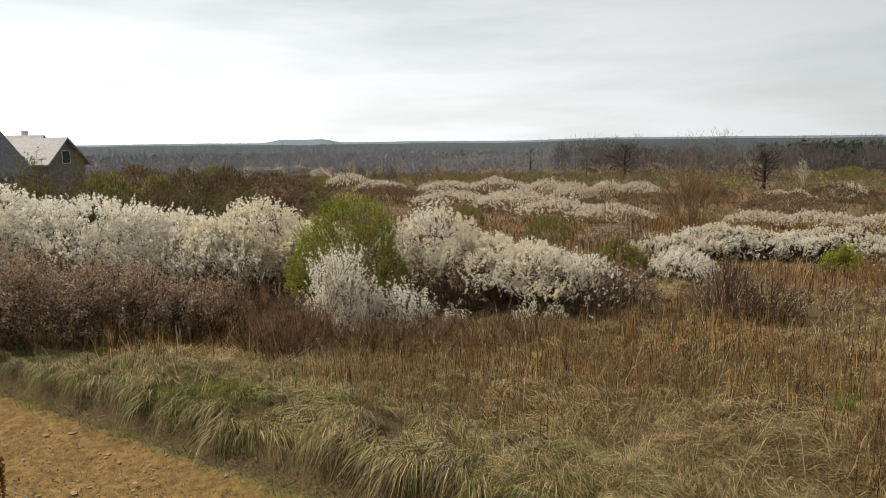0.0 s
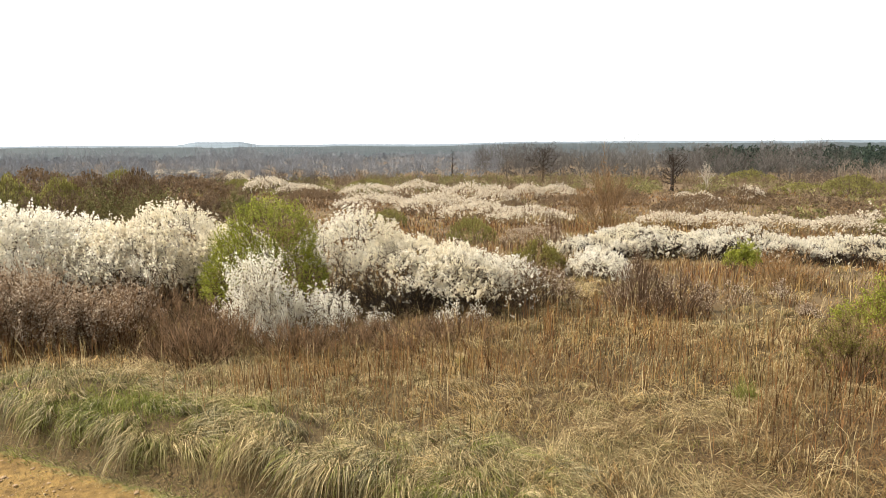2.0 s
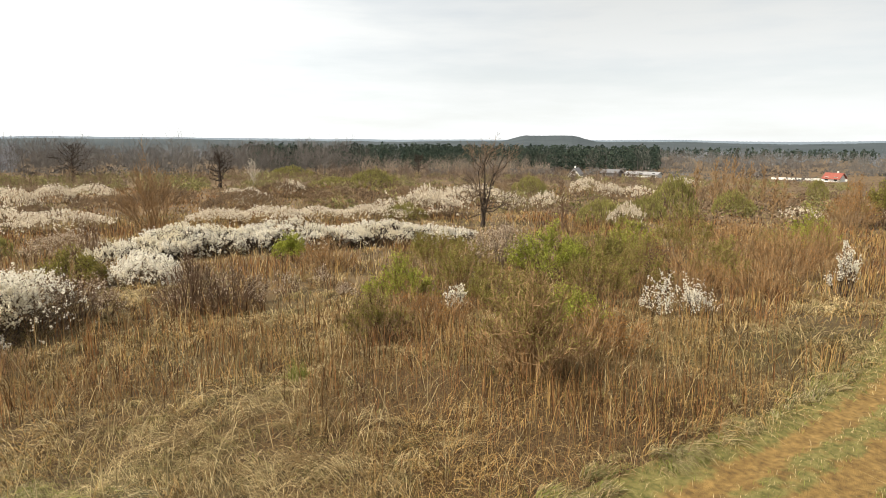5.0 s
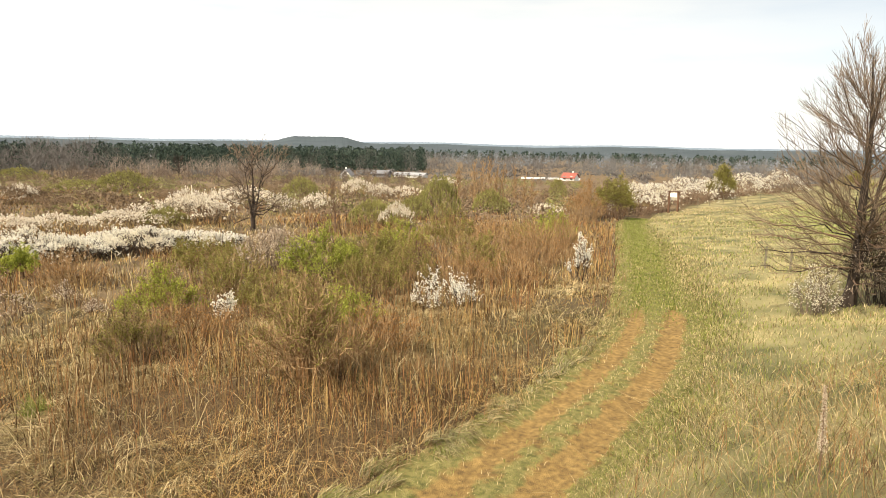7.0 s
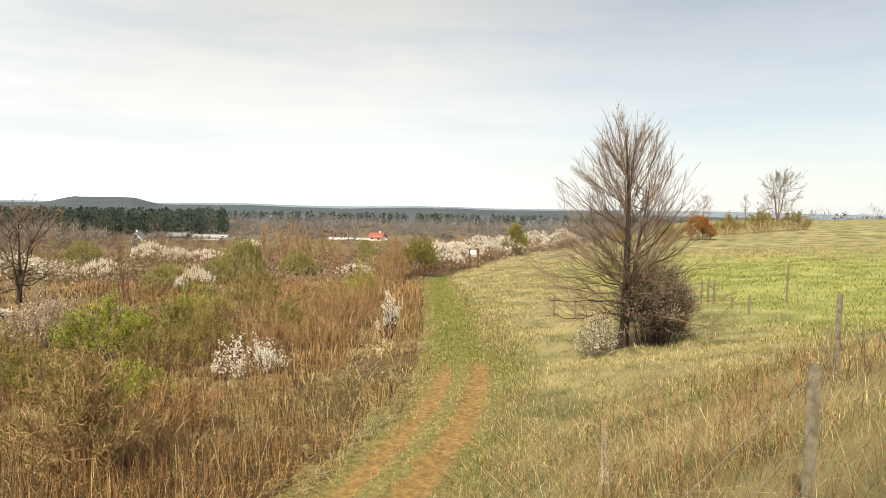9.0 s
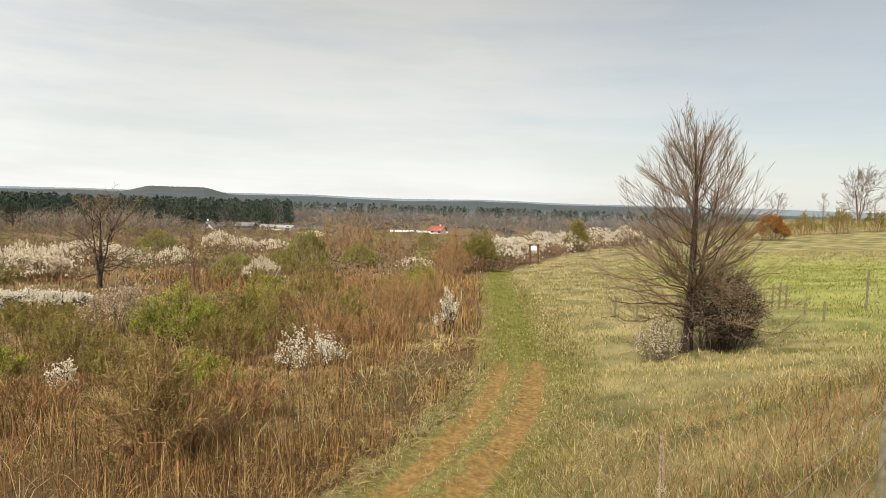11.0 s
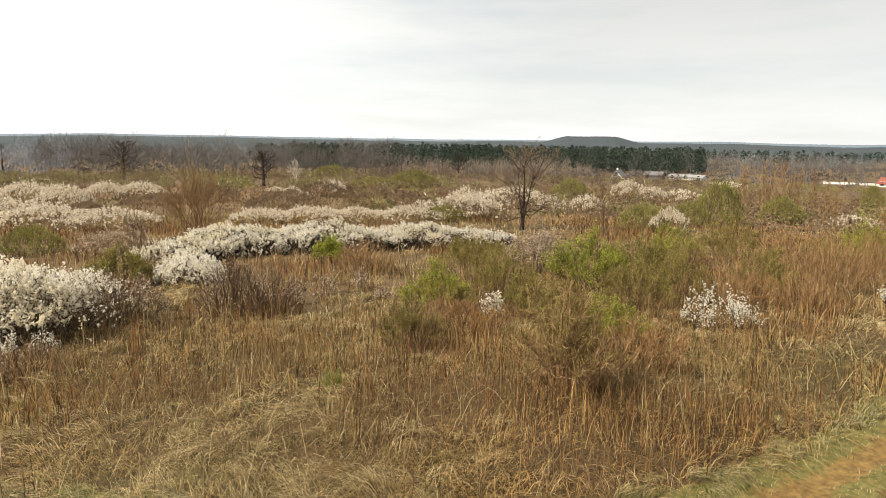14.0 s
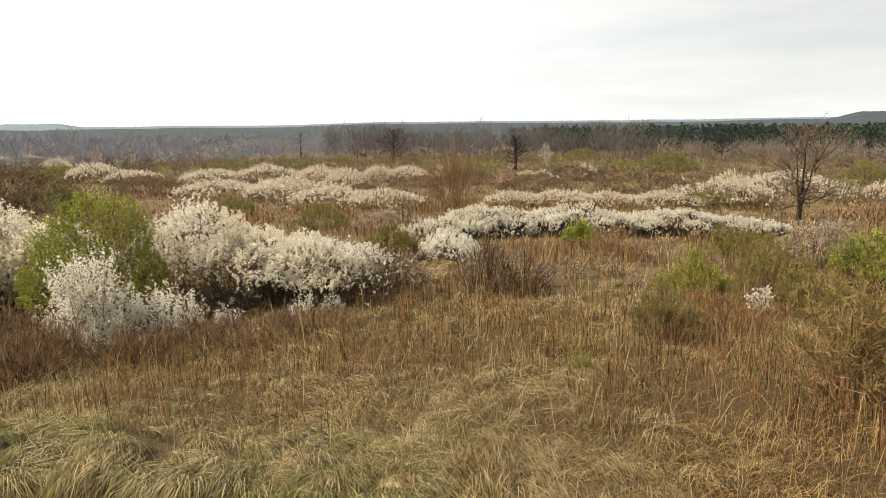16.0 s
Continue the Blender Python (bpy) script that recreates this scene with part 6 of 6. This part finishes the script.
def slope_grass():
    """The bank between fence and track, and the pasture behind it."""
    rng = np.random.default_rng(421)
    x, y, d = scatter(rng, 190000, -122, 40, 2.6, 45, 1.35)
    s, _ = off_track(x, y)
    stand = value_noise(x + 3, y + 90, 0.4)
    ok = (s > np.where(x > 3, 0.85, 1.2)) & (rng.uniform(0, 1, len(x)) > 0.88 * smooth(d, 10, 18)) & ((x < 24) | (s < 5)) & (rng.uniform(0, 1, len(x)) < 0.3 + 0.9 * stand) & (s < 6.5 + 0.15 * x)
    x, y, d = x[ok], y[ok], d[ok]
    n = len(x)
    red = rng.uniform(0, 1, n) < 0.16 + 0.5 * smooth(value_noise(x, y, 0.5), 0.47, 0.67)
    tall = rng.uniform(0.08, 0.5, n) * smooth(np.abs(off_track(x, y)[0]), 0.5, 2.3) * (1 - 0.72 * smooth(d, 11, 18))
    lean = rng.normal(0, 0.26, (n, 2))
    wide = np.maximum(0.003, d * 0.0006)
    pick = rng.uniform(0, 1, n)
    fresh = ~red & (pick < 0.24 + 0.4 * smooth(value_noise(x + 15, y - 8, 0.6), 0.5, 0.75))
    bright = ~red & ~fresh & (pick < 0.68)
    dull = ~red & ~fresh & ~bright & (pick < 0.8)
    brown = ~red & ~fresh & ~bright & ~dull
    grass("slope_straw", STRAW, "knee-high dry brown straw grass on the slope", x[brown], y[brown], tall[brown] + 0.05, wide[brown], lean[brown] * 1.6, 427)
    grass("slope_straw", PALE_STRAW, "knee-high bleached grass on the slope", x[bright], y[bright], tall[bright] * 0.9 + 0.05, wide[bright], lean[bright] * 2.0, 422)
    grass("slope_straw", OLIVE_STRAW, "knee-high dull olive straw grass on the slope", x[dull], y[dull], tall[dull] + 0.05, wide[dull], lean[dull] * 1.6, 426)
    grass("slope_green_grass", GREEN_GRASS, "fresh green grass coming up through the slope's straw", x[fresh], y[fresh], tall[fresh] * 0.5 + 0.05, wide[fresh], lean[fresh], 428)
    grass("slope_stems", RED_STEM, "thin red-brown dead stems on the slope", x[red], y[red], tall[red] * 1.2 + 0.05, wide[red], lean[red], 423, 0.05)
    x, y, d = scatter(rng, 95000, -124, -84, 6, 85, 1.2)
    s, _ = off_track(x, y)
    ok = (s > 1.1) & (rng.uniform(0, 1, len(x)) < 0.2 + smooth(value_noise(x, y, 0.7), 0.3, 0.6))
    x, y, d, s = x[ok], y[ok], d[ok], s[ok]
    n = len(x)
    green = rng.uniform(0, 1, n) < (0.36 + 0.64 * smooth(s, 5, 16)) * (1 - 0.8 * smooth(d, 56, 78)) * 0.85 + 0.1
    tall = rng.uniform(0.06, 0.2, n)
    wide = np.maximum(0.006, d * 0.0009)
    lean = rng.normal(0, 0.08, (n, 2))
    grass("meadow_grass", GREEN_GRASS, "short green pasture grass on the meadow", x[green], y[green], tall[green], wide[green], lean[green], 424)
    grass("meadow_straw", PALE_STRAW, "short pale yellow grass at the meadow's edge", x[~green], y[~green], tall[~green], wide[~green], lean[~green], 425)


slope_grass()


def track_turf():
    """Short worn grass on the track's crown and verges."""
    rng = np.random.default_rng(451)
    u = np.concatenate([rng.uniform(-1, 66, 42000), rng.uniform(-14, 3, 4000)])
    py, nx, ny = track_frame(u)
    off = rng.uniform(-1.4, 1.2, len(u))
    worn = (1.0 * np.exp(-((off + 0.47) / 0.26) ** 2) + 1.3 * np.exp(-((off - 0.58) / 0.3) ** 2)) * (u < 21)
    ok = (rng.uniform(0, 1, len(u)) > worn * 1.15) & ((u > 1) | (np.abs(off) > 1.15) | (value_noise(u, off, 1.0) > 0.72))
    u, off, py, nx, ny = u[ok], off[ok], py[ok], nx[ok], ny[ok]
    x, y, n = u + nx * off, py + ny * off, len(u)
    dry = rng.uniform(0, 1, n) < np.where(u < 19, 0.66, 0.3)
    d = np.hypot(x, y)
    tall, lean = rng.uniform(0.03, 0.10, n), rng.normal(0, 0.05, (n, 2))
    for name, mat, m, label in (("track_turf", GREEN_GRASS, ~dry, "short worn green turf on the track"), ("track_straw", PALE_STRAW, dry, "scattered dry straw on the track")):
        grass(name, mat, label, x[m], y[m], tall[m] + 0.04, np.maximum(0.007, d[m] * 0.0009), lean[m], 452)


track_turf()


def lush_strip():
    """Fresh grass all over the track where nobody drives, and short litter on its bare part."""
    rng = np.random.default_rng(455)
    u = rng.uniform(18.5, 68, 16000)
    off = rng.normal(0, 0.5, len(u))
    ok = (np.abs(off) < 1.05) & (rng.uniform(0, 1, len(u)) < smooth(u, 18, 23))
    u, off = u[ok], off[ok]
    py, nx, ny = track_frame(u)
    x, y = u + nx * off, py + ny * off
    grass("lush_grass", GREEN_GRASS, "fresh green grass grown over the track", x, y, rng.uniform(0.05, 0.16, len(u)), np.maximum(0.008, u * 0.0009), rng.normal(0, 0.05, (len(u), 2)), 456)
    u = np.concatenate([rng.uniform(-13, 3.5, 2600), rng.normal(-1.4, 0.8, 3600)])
    off = np.concatenate([rng.uniform(-1.45, 1.45, 2600), rng.normal(-0.8, 0.28, 3600)])
    fresh = np.arange(len(u)) >= 2600
    py, nx, ny = track_frame(u)
    x, y, n = u + nx * off, py + ny * off, len(u)
    phi = rng.uniform(0, 2 * np.pi, n)
    flat = np.stack([np.cos(phi), np.sin(phi)], 1)
    grass("track_litter", PALE_STRAW, "bits of straw scattered on the bare track", x[~fresh], y[~fresh], rng.uniform(0.06, 0.085, 2600), rng.uniform(0.004, 0.009, 2600), flat[~fresh] * rng.uniform(0.03, 0.22, (2600, 1)), 457, 0.0)
    grass("track_turf", GREEN_GRASS, "patch of green turf on the bare track", x[fresh], y[fresh], rng.uniform(0.07, 0.14, 3600), rng.uniform(0.005, 0.009, 3600), flat[fresh] * 0.05, 458)
    # the foot of the bank
    u = rng.uniform(-14, 4.5, 17000)
    off = -1.2 - np.where(np.arange(len(u)) < 11000, rng.uniform(0, 0.8, len(u)), rng.uniform(0.7, 3.4, len(u)))
    py, nx, ny = track_frame(u)
    lean = np.stack([nx, ny], 1) * rng.uniform(0.05, 0.2, (len(u), 1)) + rng.normal(0, 0.07, (len(u), 2))
    fresh = rng.uniform(0, 1, len(u)) < 0.2 + 0.4 * smooth(value_noise(u, off, 0.9), 0.45, 0.7)
    for mat, m, label in ((BANK_GRASS, ~fresh, "short dull grass at the foot of the bank"), (GREEN_GRASS, fresh, "short green grass at the foot of the bank")):
        grass("bank_foot_grass", mat, label, (u + nx * off)[m], (py + ny * off)[m], rng.uniform(0.05, 0.18, m.sum()), rng.uniform(0.005, 0.010, m.sum()), lean[m], 459)


def verge():
    """Short green and bleached grass that softens the track's uphill edge."""
    rng = np.random.default_rng(465)
    u = rng.uniform(2.0, 60, 26000) ** 1.0
    u = 2.0 + (u - 2.0) * rng.uniform(0.15, 1.0, len(u))
    off = 0.85 + rng.gamma(1.6, 0.45, len(u))
    py, nx, ny = track_frame(u)
    x, y, n = u + nx * off, py + ny * off, len(u)
    d = np.hypot(x, y)
    tall, wide, lean = rng.uniform(0.05, 0.2, n) * np.minimum(1, off / 1.6), np.maximum(0.005, d * 0.0008), rng.normal(0, 0.1, (n, 2))
    pick = rng.uniform(0, 1, n) + 0.5 * (value_noise(x, y, 0.5) - 0.5)
    for name, mat, m, label in (("verge_grass", GREEN_GRASS, pick < 0.42, "short green grass along the track's verge"), ("verge_straw", PALE_STRAW, pick > 0.68, "short bleached grass along the track's verge"), ("verge_straw", OLIVE_STRAW, (pick >= 0.42) & (pick <= 0.68), "dull olive grass along the track's verge")):
        grass(name, mat, label, x[m], y[m], tall[m] + 0.02, wide[m], lean[m], 466)


lush_strip()
verge()

# ---- small things ----
def stones():
    """Loose stones on the bare part of the track."""
    rng = np.random.default_rng(431)
    lib = []
    for k in range(5):
        bm = bmesh.new()
        bmesh.ops.create_icosphere(bm, subdivisions=1, radius=1.0)
        for v in bm.verts:
            v.co = v.co * rng.uniform(0.7, 1.2)
            v.co.z *= 0.38
        me = bpy.data.meshes.new("stone")
        bm.to_mesh(me)
        bm.free()
        me.materials.append(STONE)
        lib.append(me)
    u = rng.uniform(-11, 1.5, 290)
    py, nx, ny = track_frame(u)
    off = rng.uniform(-1.25, 1.2, 290)
    for k in range(290):
        x, y = u[k] + nx[k] * off[k], py[k] + ny[k] * off[k]
        ob = new("stone", lib[k % 5])
        s = rng.gamma(2.0, 0.006) + 0.008
        ob.matrix_world = pose(x, y, float(height(x, y)) + 0.035 + s * 0.1, 0, 0, rng.uniform(0, 360)) @ Matrix.Diagonal((s * rng.uniform(1, 1.8), s, s, 1))
        ob.parent = track_ob


stones()


def gravel():
    """Chips of stone and clods on the bare part of the track, too many to count."""
    rng = np.random.default_rng(433)
    n = 5200
    u = rng.uniform(-13, 3.5, n)
    py, nx, ny = track_frame(u)
    off = np.clip(rng.normal(-0.1, 0.75, n), -1.35, 1.35)
    x, y = u + nx * off, py + ny * off
    v, f = flecks(rng, np.stack([x, y, height(x, y) + 0.035], 1), 0.036)
    v = v.reshape(-1, 4, 3)
    v[:, :, 2] = v[:, :, 2].mean(1, keepdims=True) + (v[:, :, 2] - v[:, :, 2].mean(1, keepdims=True)) * 0.5
    tagged(new("gravel", mesh_of("gravel", v.reshape(-1, 3), [f], [STONE])), "small chips of stone and clods on the track", "gravel", kind="stuff")


gravel()


def dock(x, y, tall, seed):
    """A dry dock plant: a ribbed stalk and a spike of rusty seed."""
    rng = np.random.default_rng(seed)
    z = float(height(x, y))
    thing = empty("dock_plant", x, y, z)
    t = np.linspace(0, 1, 6)
    line = np.stack([0.04 * t, 0.03 * t ** 2, t * tall - 0.05], 1)[None]
    v, f = tubes(line, np.linspace(0.009, 0.004, 6)[None], 5)
    part("stalk", mesh_of("stalk", v, [f], [BARK_BROWN]), thing)
    q = rng.uniform(0.35, 1.0, 900)
    a, r = rng.uniform(0, 6.28, 900), rng.uniform(0.01, 0.05, 900) * (1.25 - q)
    at = np.stack([0.04 * q + np.cos(a) * r, 0.03 * q * q + np.sin(a) * r, q * tall], 1)
    v, f = flecks(rng, at, 0.014)
    tagged(part("seed_spike", mesh_of("seed_spike", v, [f], [LEAF_RUST if seed % 2 else BLOSSOM_FADED]), thing), kind="stuff")
    return tagged(thing, "dry dock plant with a rusty seed spike", "plant", "dock plants")


def weeds(x, y, w, h, seed, mat):
    """A clump of dead weeds by the fence."""
    az, d = math.degrees(math.atan2(-x, y)), math.hypot(x, y)
    bush("dead_weeds", az, d, w, h, "clump of thin dead weeds by the fence", mat, BLOSSOM_FADED, seed, "seed_growth", stems=46, twigs=7, per_twig=2, fleck=0.008, thick=0.0032, reach=0.4, upright=1.0, square=0.3, category="weeds", group="fence weeds")


for k, (az, d, w, h) in enumerate([(34.0, 3.0, 0.7, 1.4), (31.0, 3.1, 0.6, 1.35), (28.0, 3.2, 0.7, 1.45), (25.0, 3.0, 0.6, 1.3), (22.0, 3.2, 0.5, 1.35), (17.6, 3.0, 0.3, 1.5), (15.6, 3.1, 0.3, 1.4), (29.5, 3.9, 0.9, 1.4), (20.0, 3.8, 0.6, 1.2)]):
    weeds(-math.sin(radians(az)) * d, math.cos(radians(az)) * d, w, h, 460 + k, STRAW if k % 3 == 0 else TWIG_TAN if k % 3 == 1 else OLIVE_STRAW)
dock(-1.63, 2.27, 1.68, 441)
dock(6.3, -1.2, 0.9, 444)

bush("sedge_tuft", -35.4, 12.3, 0.45, 0.28, "dark green sedge tuft in laid grass", GREEN_GRASS, GREEN_GRASS, 470, "blade_growth", stems=60, twigs=6, per_twig=0, thick=0.006, upright=0.6, square=0.4, category="plant")
